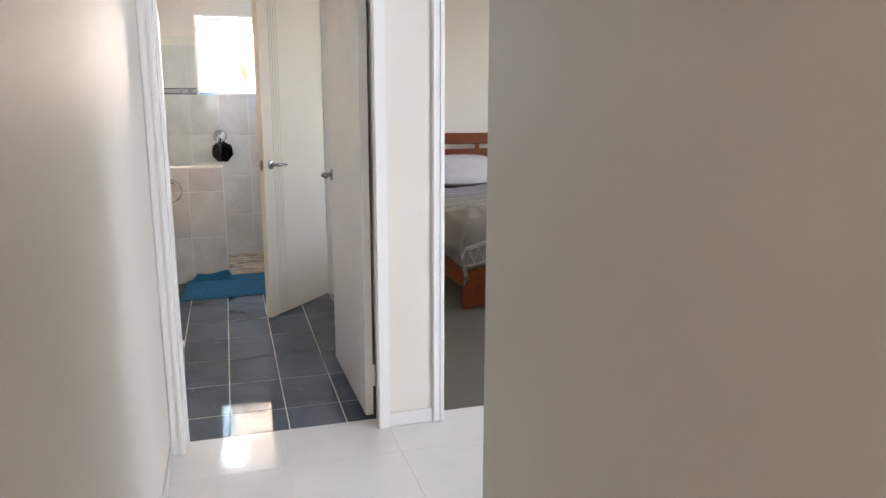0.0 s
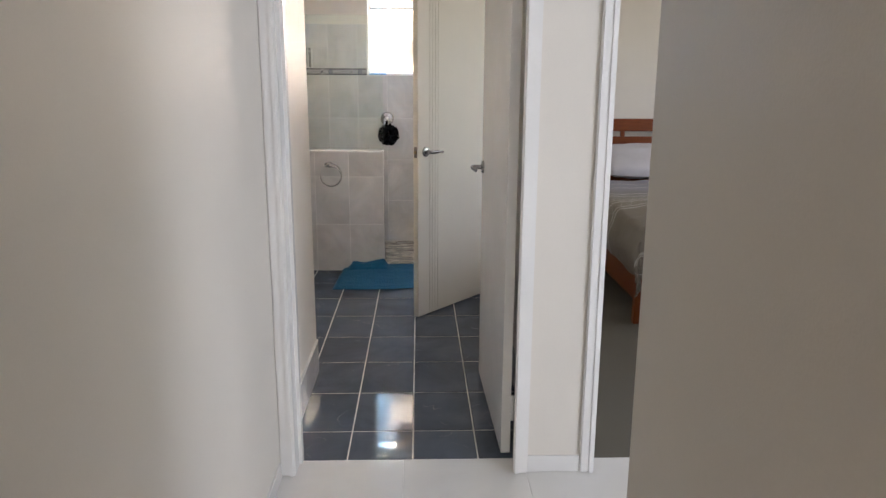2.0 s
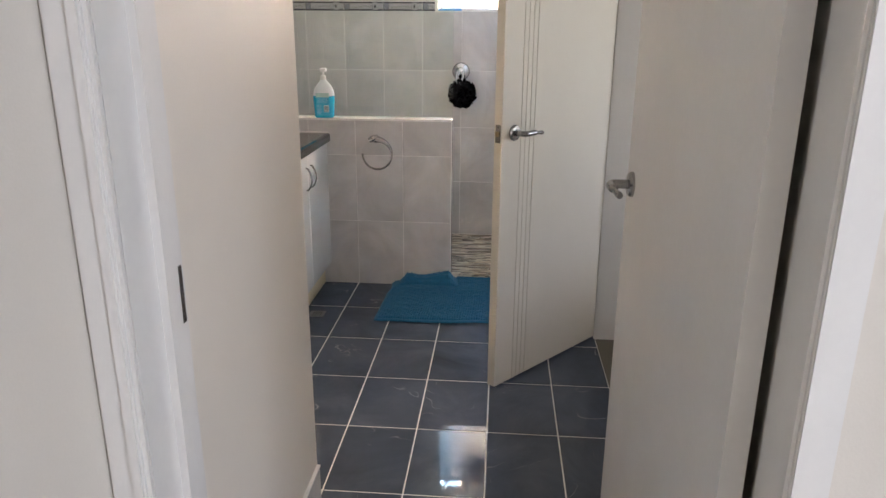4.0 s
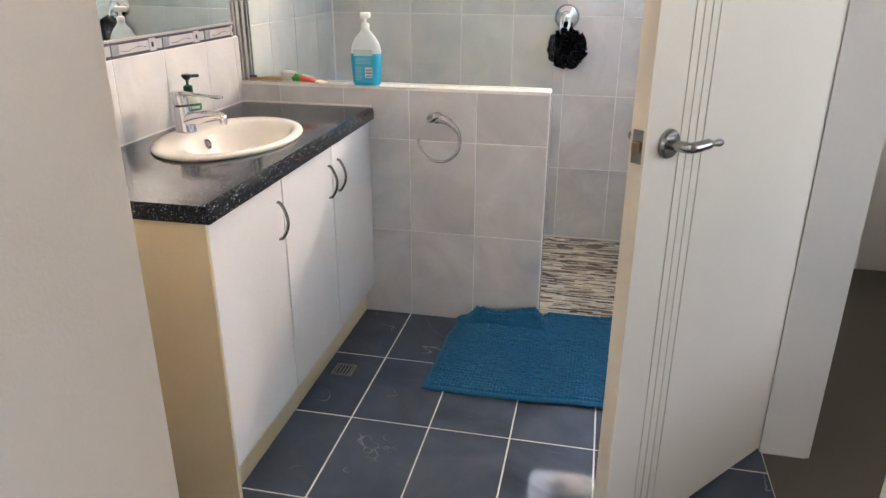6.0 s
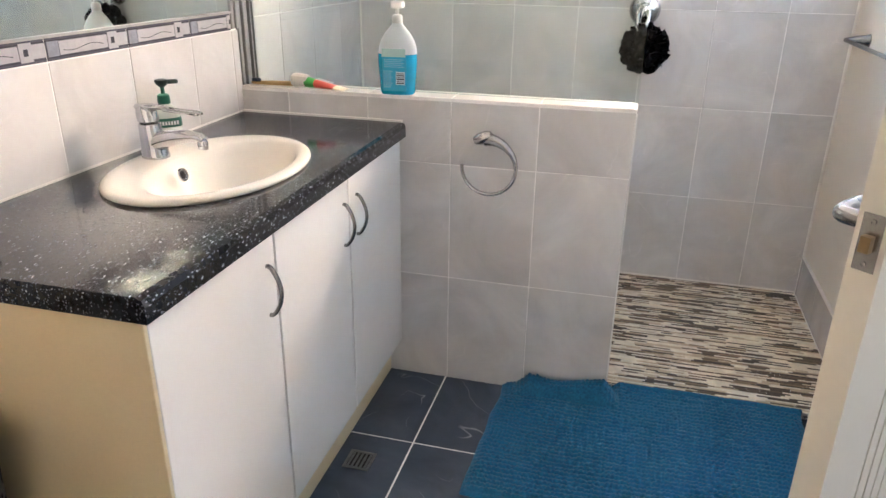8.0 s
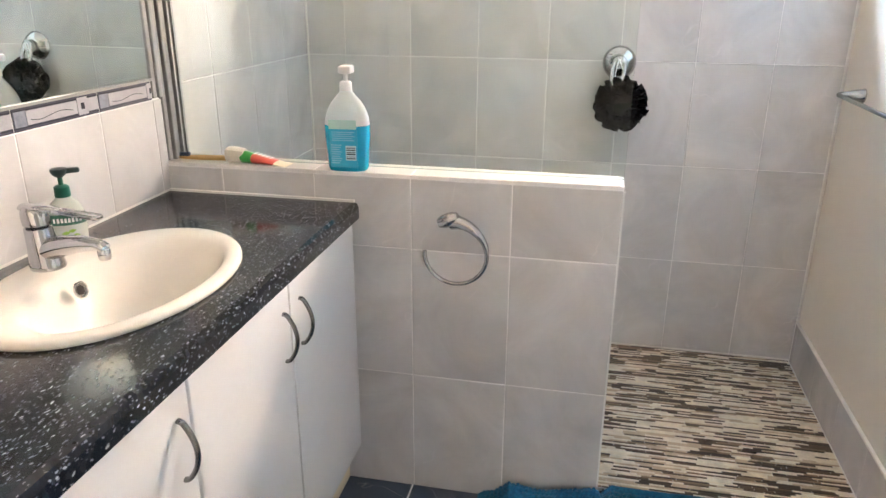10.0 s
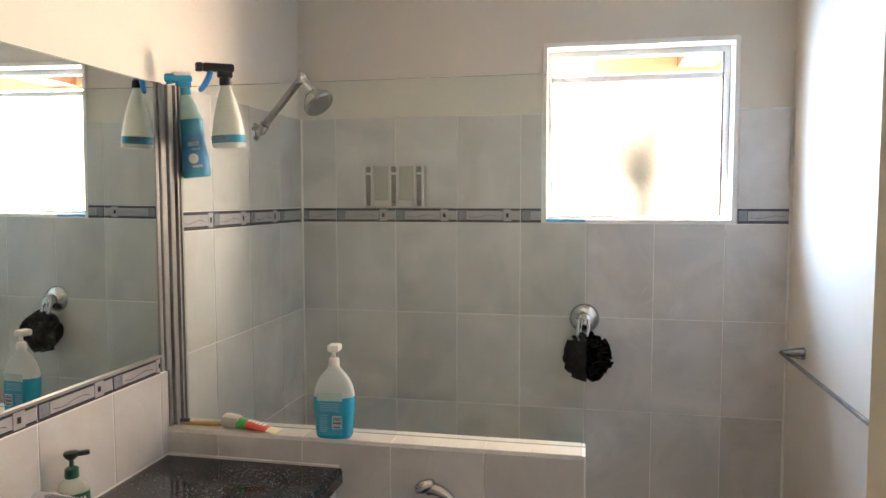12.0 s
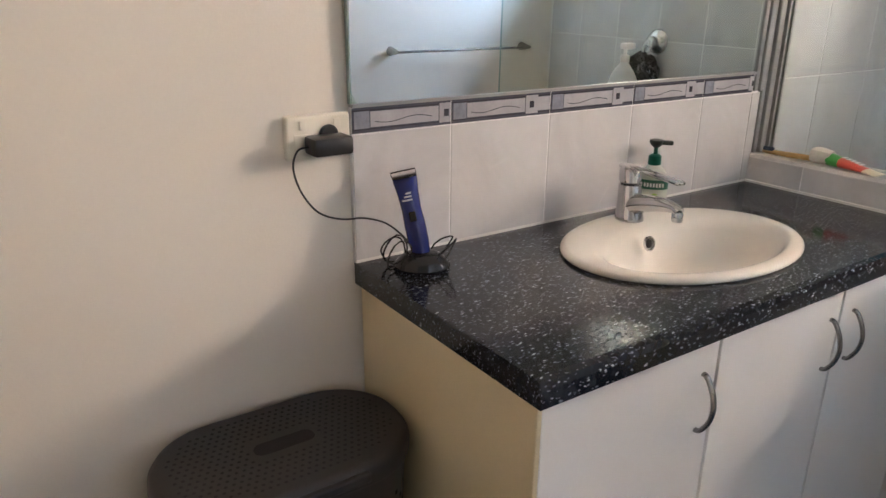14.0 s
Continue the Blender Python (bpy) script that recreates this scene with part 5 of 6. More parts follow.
socket = thing("power_point", "cream double power point on the wall beside the mirror", "socket")
PLATE = plain("ivory_plastic", (0.72, 0.68, 0.58), 0.3, vary=0.03)
part("plate", soft_box(-1.059, -1.042, 3.977, 4.094, 1.042, 1.116, 0.004), PLATE, socket)
for y in (4.0, 4.062):
    part("switch", soft_box(-1.042, -1.0385, y, y + 0.012, 1.093, 1.108, 0.001), PLATE, socket)
part("outlet_face", soft_box(-1.042, -1.0405, 3.99, 4.02, 1.05, 1.085, 0.0006, 1), PLATE, socket)
adapter = thing("power_adapter", "black plug-in power adapter with a thin cable", "adapter")
BLACK = plain("matt_black_plastic", (0.014, 0.013, 0.013), 0.4)
part("housing", soft_box(-1.0405, -0.995, 4.006, 4.078, 1.053, 1.084, 0.006), BLACK, adapter, "", True)
part("pin_cover", turned(lathe([(0.017, 0), (0.017, 0.004), (0.014, 0.006)], 20), pose(-1.041, 4.052, 1.082, 0, 90, 0)), BLACK, adapter)
part("cable", tube(curve_pts([(-1.02, 4.006, 1.068), (-1.025, 3.988, 1.062), (-1.04, 3.985, 1.03), (-1.046, 4.0, 0.985), (-1.046, 4.03, 0.945), (-1.04, 4.07, 0.928), (-1.03, 4.11, 0.926), (-1.015, 4.145, 0.915), (-0.99, 4.165, 0.895), (-0.985, 4.185, 0.87)], 6), 0.0018, 7), BLACK, adapter, "", True)

# ---- fittings ----
ring = thing("towel_ring", "open chrome towel ring with a teardrop mount on the nib wall", "towel ring")
cx, cz, r0 = -0.277, 0.732, 0.077
pts, rad = [], []
for k in range(44):
    a = radians(100 - 283 * k / 43)
    pts.append((cx + 0.004 + r0 * math.cos(a) * 1.0, 5.248 + 0.018 * max(0, 1 - k / 8), cz + r0 * math.sin(a)))
    rad.append(0.0052 + 0.0135 * max(0, 1 - k / 16) ** 1.3)
DULL = plain("dull_chrome", (0.46, 0.46, 0.47), 0.16, 1.0, vary=0.05, scale=40)
part("hoop", tube(pts, rad, 14), DULL, ring, "", True)
drop = turned(lathe([(0.0, -0.03), (0.011, -0.027), (0.0165, -0.014), (0.0175, 0.0), (0.0165, 0.012), (0.012, 0.024), (0.0, 0.03)], 24), pose(cx - 0.016, 5.262, cz + 0.082, 0, 68, 0))
part("mount", drop, DULL, ring, "", True)
part("wall_stub", turned(lathe([(0.011, 0), (0.012, 0.03)], 18), pose(cx - 0.018, 5.292, cz + 0.08, 90, 0, 0)), CHROME, ring)

rail = thing("towel_rail", "slim chrome towel rail on conical posts", "towel rail")
part("bar", tube([(0.757, 5.275, 1.036), (0.757, 6.07, 1.036)], 0.0062, 14), HANDLE, rail, "", True)
for y in (5.275, 6.07):
    part("post", turned(lathe([(0.0, 0), (0.021, 0), (0.022, 0.003), (0.020, 0.006), (0.0185, 0.02), (0.0085, 0.068), (0.0065, 0.076), (0.0, 0.079)], 28), pose(0.83, y, 1.036, 0, -90, 0)), SATIN, rail, "", True)


def towel():
    """A bath towel hung by its middle from one hook: a front fold with a free corner over a longer back fold."""
    ob = thing("bath_towel", "pale green bath towel hanging in folds from a wall hook", "towel")
    ax, ay, az = 0.802, 4.80, 1.345
    terry = plain("pale_green_terry", (0.5, 0.53, 0.43), 0.95, vary=0.1, scale=20, bump=0.9, fine=420)

    def fold(name, north, south, drop_n, drop_s, out, waves, label):
        bm = bmesh.new()
        nu, nv = 44, 30
        g = []
        for j in range(nv + 1):
            s = j / nv
            row = []
            for i in range(nu + 1):
                a = i / nu
                y = ay + (north * a - south * (1 - a)) * s + 0.02 * (a - 0.5)
                z = az - (drop_n * a + drop_s * (1 - a) + 0.035 * math.sin(math.pi * a) * (1 - a)) * s
                x = ax - 0.008 - out * s ** 0.8 - 0.011 * s * math.cos(waves * a) - 0.004 * noise.noise((y * 9, z * 9, out))
                row.append(bm.verts.new((x, y, z)))
            g.append(row)
        for j in range(nv):
            for i in range(nu):
                bm.faces.new((g[j][i], g[j][i + 1], g[j + 1][i + 1], g[j + 1][i]))
        cl = part(name, bm, terry, ob, label, True)
        sd = cl.modifiers.new("thickness", "SOLIDIFY")
        sd.thickness, sd.offset = 0.008, 1
        return cl

    fold("front_fold", 0.165, 0.09, 0.50, 0.53, 0.185, 11, "front fold with a loose corner")
    fold("back_fold", 0.03, 0.085, 0.86, 0.84, 0.165, 8, "longer back fold")
    part("hook", tube(curve_pts([(0.829, ay, 1.355), (0.805, ay, 1.35), (0.785, ay, 1.365), (0.783, ay, 1.38)], 4), 0.005, 10), SATIN, ob, "", True)


towel()

shower = thing("wall_shower", "chrome shower head on an angled wall arm", "shower")
part("flange", turned(lathe([(0.0, 0), (0.034, 0), (0.034, 0.006), (0.026, 0.014), (0.02, 0.016)], 26), pose(-1.0515, 5.865, 1.796, 0, 90, 0)), CHROME, shower, "", True)
part("elbow", tube(curve_pts([(-1.045, 5.865, 1.796), (-1.02, 5.86, 1.80), (-1.0, 5.85, 1.82)], 5), 0.0185, 16), CHROME, shower, "", True)
part("arm", tube([(-1.005, 5.852, 1.815), (-0.843, 5.80, 1.962)], 0.0125, 16), SATIN, shower, "", True)
part("ball_joint", turned(lathe([(0.0, -0.02), (0.012, -0.017), (0.018, 0), (0.016, 0.012), (0.0, 0.022)], 20), pose(-0.838, 5.798, 1.966)), CHROME, shower, "", True)
part("neck", tube([(-0.838, 5.798, 1.965), (-0.79, 5.785, 1.915)], 0.014, 14), CHROME, shower, "", True)
rose = part("rose", turned(lathe([(0.0, 0.0), (0.049, 0.0), (0.054, 0.006), (0.052, 0.02), (0.041, 0.036), (0.024, 0.054), (0.015, 0.062)], 36), look((-0.768, 5.779, 1.868), (-0.84, 5.80, 1.955)) @ pose(0, 0, 0, 180, 0, 0)), SATIN, shower, "", True)
noz = bmesh.new()
for k in range(3):
    for i in range(6 + 6 * k):
        a = 2 * math.pi * i / (6 + 6 * k)
        r = 0.012 + 0.0125 * k
        box(noz, r * math.cos(a) - 0.0014, r * math.cos(a) + 0.0014, r * math.sin(a) - 0.0014, r * math.sin(a) + 0.0014, -0.0016, 0.0002)
part("nozzles", turned(noz, look((-0.768, 5.779, 1.868), (-0.84, 5.80, 1.955)) @ pose(0, 0, 0, 180, 0, 0)), BLACK, rose)

mixer = thing("shower_mixer", "round chrome shower mixer with a loop lever on the tiles", "shower mixer")
part("escutcheon", turned(lathe([(0.0, 0), (0.056, 0), (0.057, 0.004), (0.05, 0.016), (0.034, 0.026), (0.026, 0.03)], 36), pose(0.102, 6.2725, 1.10, 90, 0, 0)), CHROME, mixer, "", True)
part("cartridge", turned(lathe([(0.026, 0.028), (0.027, 0.034), (0.025, 0.058), (0.016, 0.066), (0.0, 0.067)], 26), pose(0.102, 6.2725, 1.10, 90, 0, 0)), CHROME, mixer, "", True)
part("lever", tube(curve_pts([(0.086, 6.215, 1.108), (0.079, 6.20, 1.075), (0.082, 6.182, 1.035), (0.09, 6.176, 1.022), (0.104, 6.18, 1.03), (0.118, 6.2, 1.07), (0.116, 6.215, 1.106)], 5), 0.008, 12), CHROME, mixer, "", True)


def loofah():
    ob = thing("bath_puff", "black net bath puff hanging from the shower mixer", "bath puff")
    r = random.Random(5)
    bm = bmesh.new()
    c = Vector((0.116, 6.19, 0.968))
    net = Mat("black_net", 0.7, 0.0, (0.003, 0.003, 0.004))
    net.p.inputs["Specular IOR Level"].default_value = 0.15
    t = net.t
    tr, mx = t.nodes.new("ShaderNodeBsdfTransparent"), t.nodes.new("ShaderNodeMixShader")
    mx.inputs[0].default_value = 0.96
    t.links.new(tr.outputs[0], mx.inputs[1])
    t.links.new(net.p.outputs[0], mx.inputs[2])
    t.links.new(mx.outputs[0], t.nodes["Material Output"].inputs[0])
    for k in range(64):
        d = Vector((r.gauss(0, 1), r.gauss(0, 0.8), r.gauss(0, 1))).normalized()
        side = d.orthogonal().normalized()
        side.rotate(Matrix.Rotation(r.uniform(0, 6.28), 3, d))
        up = d.cross(side)
        n, prev = 12, None
        w, ph = r.uniform(0.035, 0.055), r.uniform(0, 6)
        for i in range(n + 1):
            s = 2 * i / n - 1
            rad = (0.092 + 0.006 * math.sin(5 * s + ph)) * math.cos(0.75 * s)
            out = c + d * rad + side * s * w * 1.1 + up * 0.012 * math.sin(9 * s + ph)
            inn = c + d * (0.035 + 0.01 * math.sin(4 * s)) + side * s * w * 0.7
            for q in (out, inn):
                q.y = min(c.y + (q.y - c.y) * 0.72, 6.268)
            cur = (bm.verts.new(out), bm.verts.new(inn))
            if prev:
                bm.faces.new((prev[0], cur[0], cur[1], prev[1]))
            prev = cur
    part("net", bm, net.m, ob)
    part("core", turned(lathe([(0.0, -0.072), (0.035, -0.062), (0.064, -0.03), (0.07, 0.0), (0.062, 0.034), (0.036, 0.06), (0.0, 0.07)], 20), pose(*c) @ Matrix.Diagonal((1.05, 0.75, 1.05, 1))), net.m, ob)
    part("cord", tube(curve_pts([(0.106, 6.205, 1.0), (0.09, 6.195, 1.05), (0.1, 6.2, 1.115), (0.118, 6.2, 1.06), (0.112, 6.2, 1.0)], 6), 0.002, 6), plain("white_cord", (0.6, 0.6, 0.6), 0.7), ob, "thin white hanging cord", True)


loofah()

dish = thing("caddy_bracket", "grey plastic bracket with three uprights, its trays gone", "wall bracket")
GREYP = plain("grey_plastic", (0.58, 0.58, 0.56), 0.4, vary=0.06)
DKP = plain("shaded_grey_plastic", (0.18, 0.18, 0.175), 0.45, vary=0.08)
part("back_plate", boxes((-0.770, -0.524, 6.266, 6.2715, 1.535, 1.688)), GREYP, dish).data.materials[0] = plain("tray_back_plastic", (0.38, 0.38, 0.36), 0.4, vary=0.06)
for x in (-0.772, -0.668, -0.564):
    up = part("upright", boxes((x, x + 0.009, 6.250, 6.2655, 1.528, 1.690), (x + 0.031, x + 0.040, 6.250, 6.2655, 1.528, 1.690), (x + 0.009, x + 0.031, 6.256, 6.2655, 1.655, 1.663)), GREYP, dish)
    for z in (1.545, 1.632, 1.675):
        part("screw", turned(lathe([(0.0, 0.003), (0.0035, 0.003), (0.004, 0.0)], 10), pose(x + 0.02, 6.2594, z, 90, 0, 0)), SATIN if z < 1.6 else DKP, up)
for x in (-0.772, -0.668, -0.564):
    part("channel_back", boxes((x + 0.0095, x + 0.0305, 6.2595, 6.2652, 1.53, 1.654), (x + 0.0095, x + 0.0305, 6.2595, 6.2652, 1.664, 1.686)), DKP, dish)
for x in (-0.730, -0.626):
    part("peg_rail", soft_box(x, x + 0.058, 6.252, 6.2655, 1.523, 1.552, 0.002), GREYP, dish)

DRAINMETAL = plain("tarnished_steel", (0.2, 0.2, 0.2), 0.4, 0.8, vary=0.2, scale=60)
drain = thing("floor_waste", "small square chrome floor waste set in the tiles", "floor waste", (-0.518, 4.82, 0.0005), 0)
part("frame", boxes((-0.037, 0.037, -0.037, -0.029, 0, 0.0025), (-0.037, 0.037, 0.029, 0.037, 0, 0.0025), (-0.037, -0.029, -0.029, 0.029, 0, 0.0025), (0.029, 0.037, -0.029, 0.029, 0, 0.0025)), DRAINMETAL, drain)
part("well", boxes((-0.029, 0.029, -0.029, 0.029, 0, 0.0006)), HOLE, drain)
for i in range(5):
    part("bar", boxes((-0.027 + i * 0.012, -0.021 + i * 0.012, -0.0285, 0.0285, 0.0007, 0.0022)), DRAINMETAL, drain)


# ---- tiles, boards and mosaic of walls and floors ----
cache = {}


def tile_mesh(w, h, t, mat, c=0.0012):
    """A tile lying in x-y, its face at z = t with a small chamfer."""
    key = (round(w, 4), round(h, 4), t, mat.name)
    if key not in cache:
        bm = bmesh.new()
        a = [bm.verts.new(p) for p in ((0, 0, 0), (w, 0, 0), (w, h, 0), (0, h, 0))]
        b = [bm.verts.new((p[0], p[1], t - c)) for p in ((0, 0), (w, 0), (w, h), (0, h))]
        d = [bm.verts.new((p[0], p[1], t)) for p in ((c, c), (w - c, c), (w - c, h - c), (c, h - c))]
        bm.faces.new(d)
        for i in range(4):
            j = (i + 1) % 4
            bm.faces.new((a[i], a[j], b[j], b[i]))
            bm.faces.new((b[i], b[j], d[j], d[i]))
        cache[key] = finish(bm, mat, name="tile")
    return cache[key]


def lay(parent, name, me, m):
    ob = new(name, me)
    ob.parent = parent
    ob.matrix_basis = m
    return ob


def cells(lo, hi, origin, pitch):
    """Cuts lo..hi at origin + k * pitch."""
    k = math.ceil((lo - origin) / pitch - 1e-6)
    cuts = [lo]
    while origin + k * pitch < hi - 1e-6:
        if origin + k * pitch > lo + 1e-6:
            cuts.append(origin + k * pitch)
        k += 1
    return list(zip(cuts, cuts[1:] + [hi]))


G = 0.0012
rng = random.Random(4)


def tile_field(parent, cols, rows, place, mat, t=0.008, name="tile", skip=None, G=G):
    """place(u, v) gives the pose of a tile's lower left corner."""
    for u0, u1 in cols:
        for v0, v1 in rows:
            if u1 - u0 < 0.012 or v1 - v0 < 0.012 or (skip and skip(u0, u1, v0, v1)):
                continue
            m = place(u0 + G, v0 + G) @ pose(0, 0, rng.uniform(-0.0003, 0.0003))
            lay(parent, name, tile_mesh(u1 - u0 - 2 * G, v1 - v0 - 2 * G, t, mat), m)


def on_south(y):
    return lambda u, v: pose(u, y, v, 90, 0, 0)


def on_east(x):
    return lambda u, v: pose(x, u, v, 90, 0, 90)


def on_west(x):
    """Facing -x: u runs down the y axis."""
    return lambda u, v: pose(x, -u, v, 90, 0, -90)


def on_floor(z):
    return lambda u, v: pose(u, v, z)


NAVY = plain("border_slate", (0.07, 0.07, 0.09), 0.22, vary=0.15, scale=40)
LINE = plain("border_line", (0.04, 0.04, 0.05), 0.25)
PANEL = plain("border_panel", (0.38, 0.37, 0.39), 0.2, vary=0.12, scale=30)
BLOCK = plain("border_block", (0.22, 0.23, 0.27), 0.22, vary=0.2, scale=60)


def border_mesh(w, h):
    """A listello: dark edges, a pale panel with a wavy line, a square at one end."""
    key = ("border", round(w, 3), round(h, 3))
    if key in cache:
        return cache[key]
    bm = bmesh.new()
    full, t = 0.247, 0.008
    box(bm, 0, w, 0, h, 0, t, 0)

    def bit(x0, x1, y0, y1, z, mi):
        x0, x1 = max(x0, 0.0005), min(x1, w - 0.0005)
        if x1 - x0 > 0.001:
            box(bm, x0, x1, y0 * h, y1 * h, t, t + z, mi)
    bit(0.036, 0.180, 0.2, 0.82, 0.0005, 2)
    bit(0.004, 0.034, 0.17, 0.85, 0.0005, 3)
    bit(0.0, 0.182, 0.86, 0.9, 0.0006, 1)
    bit(0.0, 0.182, 0.12, 0.16, 0.0006, 1)
    bit(0.182, 0.214, 0.1, 0.92, 0.0007, 2)
    bit(0.214, 0.247, 0.2, 0.82, 0.0005, 2)
    bit(0.214, 0.247, 0.12, 0.16, 0.0006, 1)
    bit(0.214, 0.247, 0.86, 0.9, 0.0006, 1)
    bit(0.192, 0.203, 0.36, 0.66, 0.0011, 1)
    xs = [0.045 + 0.011 * i for i in range(12)]
    for a, b in zip(xs, xs[1:]):
        if b < w - 0.002:
            za, zb = (0.44 + 0.09 * math.sin((x - 0.045) * 52 + 3.4) for x in (a, b))
            vs = [bm.verts.new((x, zz * h + dz, t + 0.001)) for x, zz, dz in ((a, za, -0.0007), (b, zb, -0.0007), (b, zb, 0.0007), (a, za, 0.0007))]
            bm.faces.new(vs).material_index = 1
    cache[key] = finish(bm, [NAVY, LINE, PANEL, BLOCK], name="border_tile")
    return cache[key]


def border_row(parent, cols, z0, z1, place):
    for u0, u1 in cols:
        if u1 - u0 > 0.02:
            lay(parent, "border_tile", border_mesh(u1 - u0 - 2 * G, z1 - z0 - 2 * G), place(u0 + G, z0 + G))


BAND0, BAND1, TILE_TOP = 1.464, 1.522, 1.882
ROWS_LOW = [(0.012, 0.384), (0.384, 0.744), (0.744, 1.104), (1.104, BAND0)]
ROW_HIGH = [(BAND1, TILE_TOP)]
# shower wall with the window
cn = cells(-1.052, 0.822, -0.395, 0.25)
part("tile_bed", boxes((-1.06, 0.83, 6.2738, 6.2895, 0.0, 1.4675), (-1.06, -0.064, 6.2738, 6.2895, 1.4675, TILE_TOP), (0.644, 0.83, 6.2738, 6.2895, 1.4675, TILE_TOP)), GROUT_WALL, wall_north)
tile_field(wall_north, cn, ROWS_LOW, on_south(6.2805), TILE)
left_of = [(a, min(b, -0.065)) for a, b in cn if a < -0.065]
right_of = [(max(a, 0.645), b) for a, b in cn if b > 0.645]
for cols in (left_of, right_of):
    tile_field(wall_north, cols, ROW_HIGH, on_south(6.2805), TILE)
    border_row(wall_north, cols, BAND0, BAND1, on_south(6.2805))
# shower side wall and the splashback behind the vanity
cw = cells(5.39, 6.272, 5.31, 0.25)
part("tile_bed", boxes((-1.0595, -1.0447, 5.345, 6.2735, 0.9, TILE_TOP), (-1.0595, -1.0447, 5.39, 6.2735, 0.0, 0.9), (-1.0595, -1.0497, 4.10, 5.29, 0.836, 1.1213)), GROUT_WALL, wall_west)
cw2 = [(5.345, cw[0][1])] + cw[1:]
tile_field(wall_west, cw, ROWS_LOW[:2], on_east(-1.0515), TILE_PALE)
tile_field(wall_west, cw2, ROWS_LOW[2:] + ROW_HIGH, on_east(-1.0515), TILE_PALE)
border_row(wall_west, cw2, BAND0, BAND1, on_east(-1.0515))
cs = cells(4.10, 5.262, 4.31, 0.25)
tile_field(wall_west, cs, [(0.838, 1.0745)], on_east(-1.0565), TILE_PALE)
border_row(wall_west, cs, 1.0745, 1.1215, on_east(-1.0565))
tile_field(wall_west, [(5.262, 5.299)], [(0.838, 1.0745)], on_east(-1.0565), TILE_PALE)
# nib wall: face, end and cap
tile_field(nib_wall, cells(-1.05, -0.145, -0.395, 0.25) + [(-0.145, 0.1115)], [(0.0, 0.36), (0.36, 0.72), (0.72, 0.903)], on_south(5.2995), TILE,
           skip=lambda a, b, c, d: b < -0.61 and d < 0.8)
tile_field(nib_wall, [(5.293, 5.388)], [(0.0, 0.36), (0.36, 0.72), (0.72, 0.903)], on_east(0.1055), TILE)
tile_field(nib_wall, cells(-1.05, 0.1135, -0.145, 0.25), [(5.292, 5.392)], on_floor(0.904), TILE_CAP)
# silicone in the shower corners
part("silicone_bead", boxes((-1.0435, -1.0375, 6.2665, 6.2722, 0.02, TILE_TOP)), SILICONE, wall_north)
part("silicone_bead", boxes((0.8245, 0.8298, 6.2665, 6.2722, 0.185, TILE_TOP)), SILICONE, wall_north)
part("silicone_bead", boxes((-1.04, 0.82, 6.267, 6.2722, 0.0178, 0.0235)), SILICONE, wall_north)
# skirting tiles
def skirting(parent, place, u0, u1, origin, h, mat):
    tile_field(parent, cells(u0, u1, origin, 0.25), [(0.0, h)], place, mat, name="skirting_tile")


skirting(wall_hall_left, on_east(-0.1295), 2.52, 3.319, 2.68, 0.163, TILE)
skirting(wall_nook, lambda u, v: pose(-u, 3.3205, v, 90, 0, 180), 0.14, 1.05, 0.14, 0.163, TILE)
skirting(wall_east, on_west(0.8295), -6.27, -4.735, -4.735, 0.175, TILE)
skirting(wall_east, on_west(0.8295), -3.845, -2.52, -3.845, 0.165, TILE)
part("grout_ledge", boxes((-0.13, -0.1205, 2.52, 3.32, 0.1632, 0.169)), SILICONE, wall_hall_left)
part("grout_ledge", boxes((0.8205, 0.83, 4.735, 6.28, 0.1752, 0.181)), SILICONE, wall_east)
skirting(wall_hall_left, on_east(-0.1298), -2.19, 2.335, -0.13, 0.062, TILE_WHITE)
skirting(wall_south, on_south(2.3598), 0.772, 0.966, 0.772, 0.066, TILE_WHITE)
skirting(wall_hall_right, on_west(0.7098), -1.0, 2.19, -0.55, 0.062, TILE_WHITE)
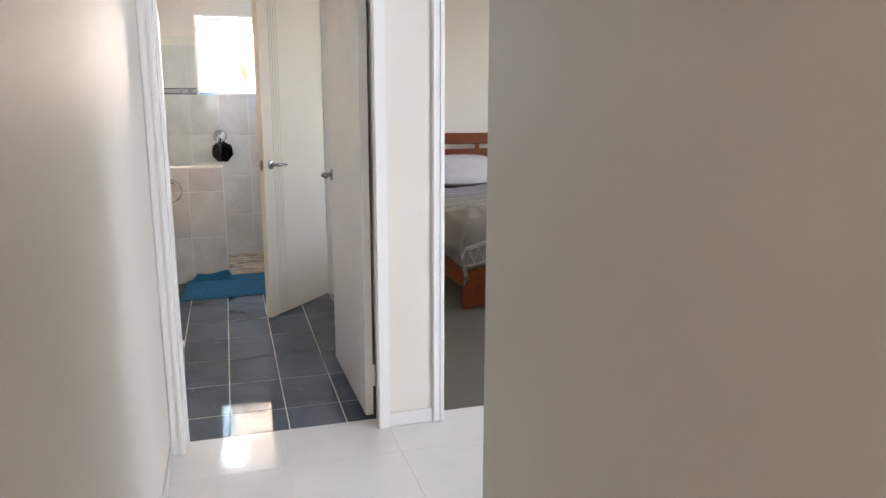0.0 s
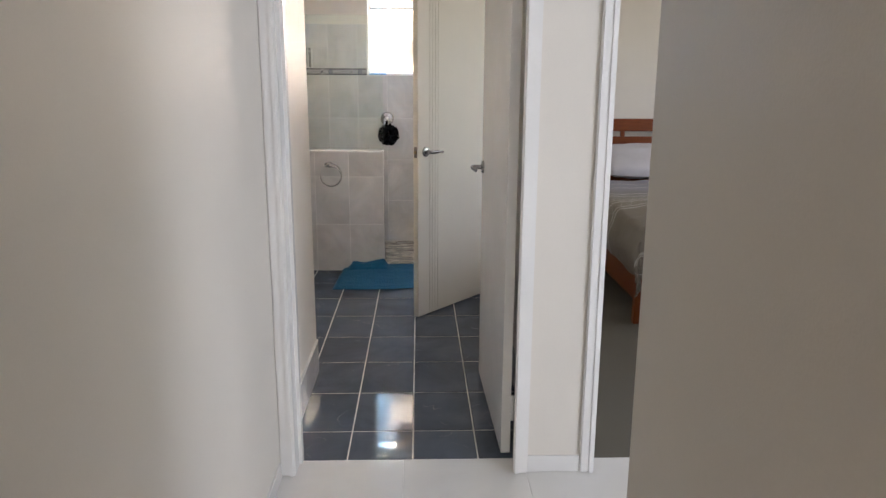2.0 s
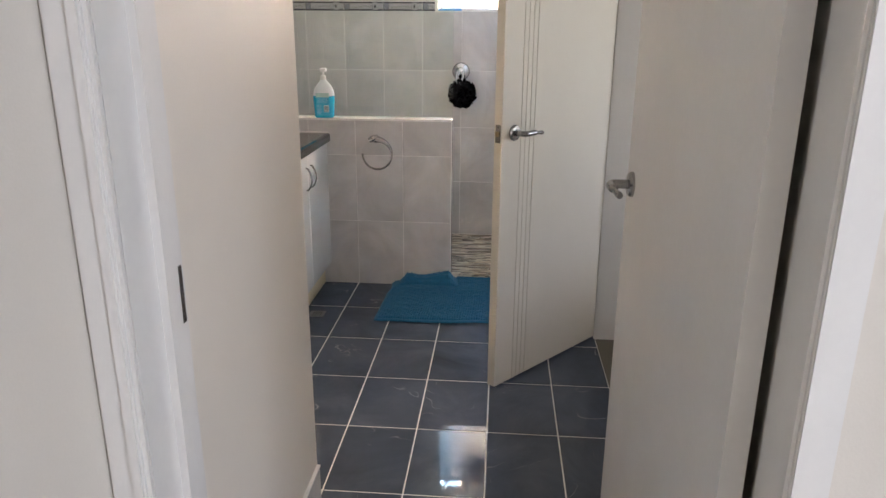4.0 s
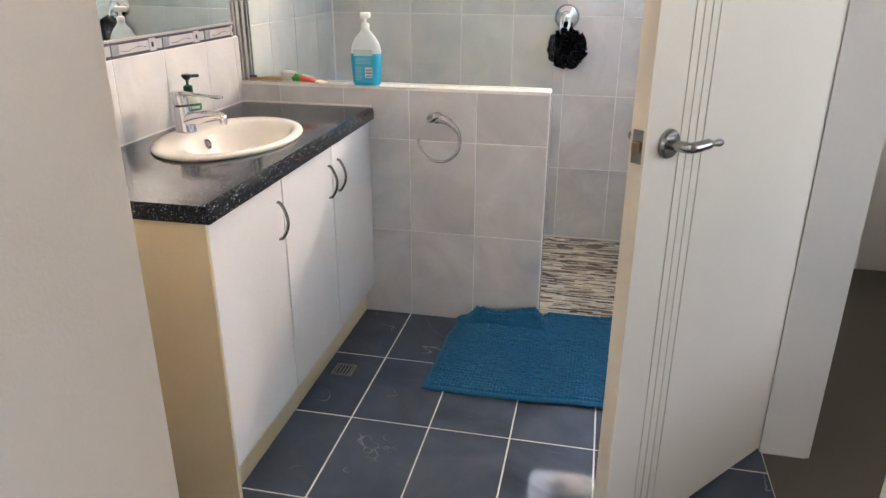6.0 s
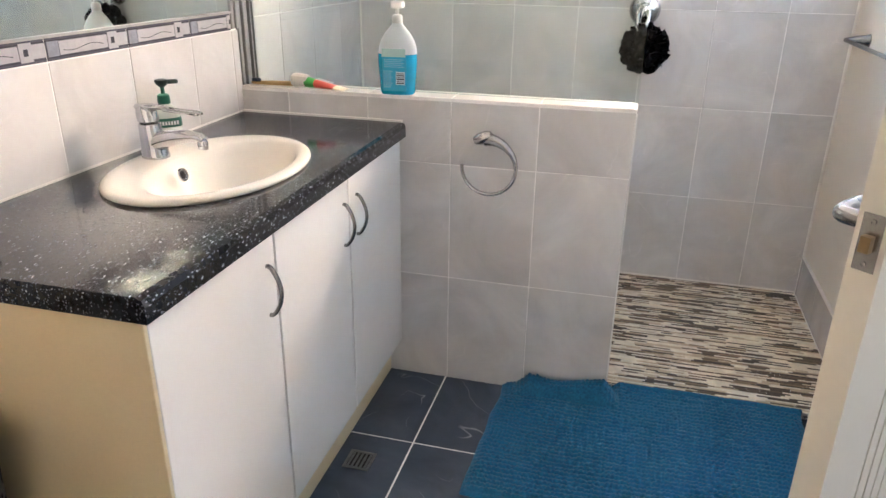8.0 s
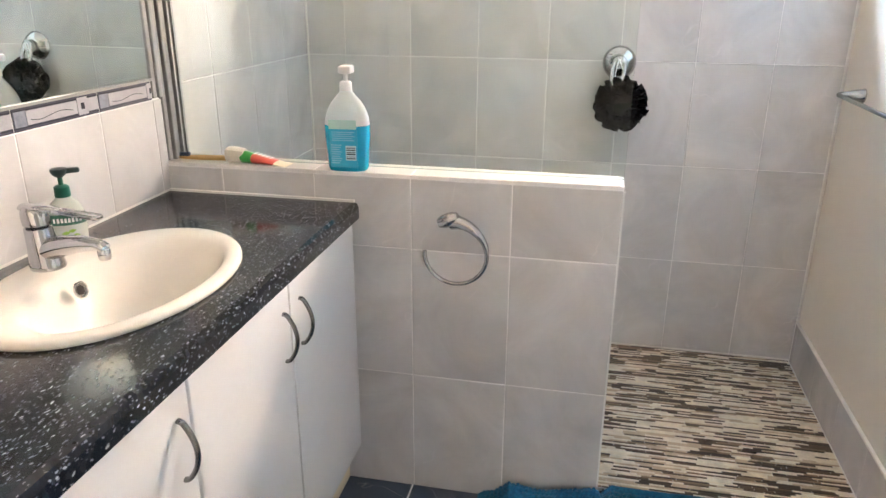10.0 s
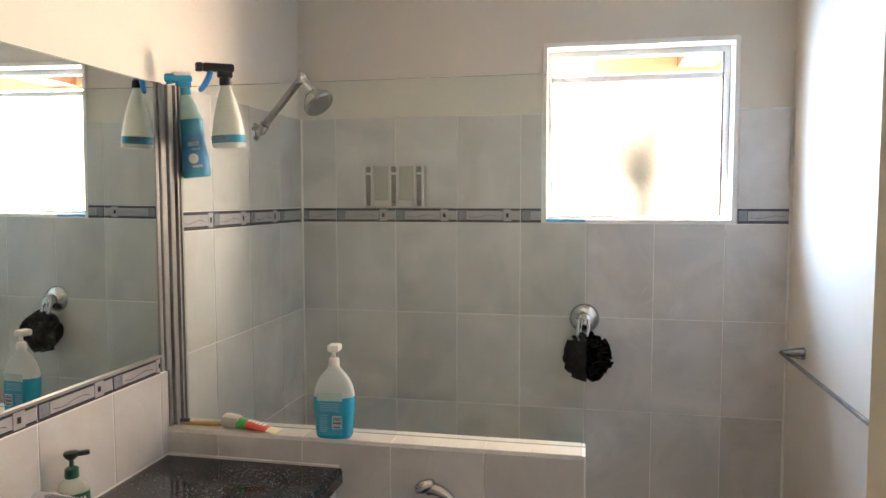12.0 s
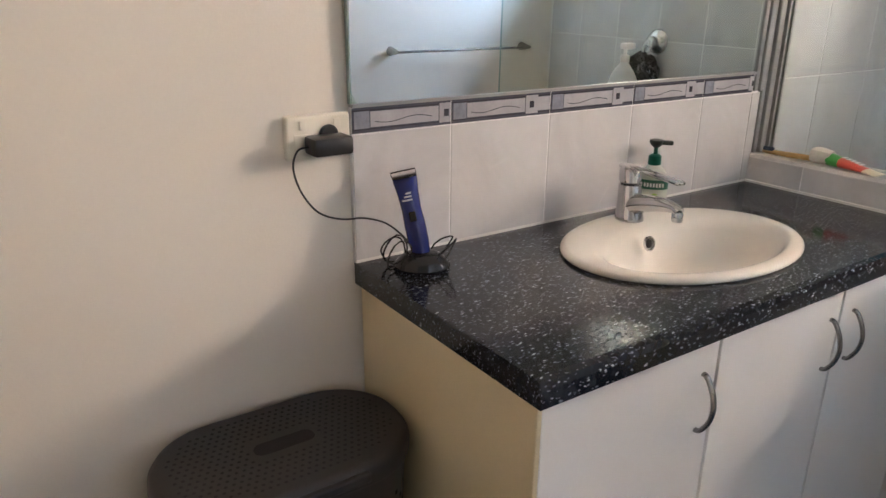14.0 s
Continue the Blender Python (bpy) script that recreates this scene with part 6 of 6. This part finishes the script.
# floors
tile_field(floor_hall, cells(-0.13, 2.57, 0.317, 0.45), cells(-2.2, 2.452, 2.125, 0.45), on_floor(-0.008), TILE_WHITE,
           skip=lambda a, b, c, d: (a > 0.8 and d < 0.5))
tile_field(floor_bathroom, cells(-1.06, 0.83, 0.35, 0.25), cells(2.454, 5.31, 4.56, 0.375), on_floor(-0.008), TILE_FLOOR,
           skip=lambda a, b, c, d: (b < -0.13 and d < 3.4) or (b < -0.6 and c > 4.15), G=0.0024)
tile_field(floor_bathroom, cells(0.115, 0.83, 0.35, 0.25), [(5.31, 5.368)], on_floor(-0.008), TILE_FLOOR)

# mosaic strips of the shower floor: the ones by the step are single pieces, the rest are joined
STRIP = []
for i, c in enumerate(((0.72, 0.65, 0.53), (0.5, 0.41, 0.3), (0.1, 0.066, 0.044), (0.045, 0.03, 0.022), (0.22, 0.155, 0.1), (0.74, 0.69, 0.59))):
    STRIP.append(plain("mosaic_%s" % ("cream", "sand", "brown", "umber", "tan", "ivory")[i], c, 0.3, vary=0.25, scale=25))
srng = random.Random(11)
LENGTHS = (0.04, 0.055, 0.07, 0.09, 0.12)
rest = bmesh.new()
y, row = 5.374, 0
while y < 6.278:
    h = 0.0078
    x = -1.05 - srng.random() * 0.1
    while x < 0.818:
        L = srng.choice(LENGTHS)
        mi = srng.choice((0, 0, 0, 1, 1, 2, 2, 3, 3, 4, 5, 5))
        a, b = max(x, -1.05), min(x + L, 0.818)
        if b - a > 0.012:
            if y < 5.585 and a > 0.118 and abs((b - a) - L) < 1e-6:
                lay(floor_shower, "mosaic_strip", tile_mesh(L - 0.0016, h - 0.0014, 0.008, STRIP[mi], 0.0008), pose(a, y, 0.0095 + srng.uniform(-0.0003, 0.0003)))
            else:
                box(rest, a, b - 0.0016, y, y + h - 0.0014, 0.0095, 0.0175, mi)
        x += L
    y += h
    row += 1
tagged(part("mosaic_strips", rest, STRIP, floor_shower), kind="stuff")
part("threshold_trim", boxes((0.115, 0.83, 5.3685, 5.3725, -0.003, 0.018)), ALU, floor_shower)
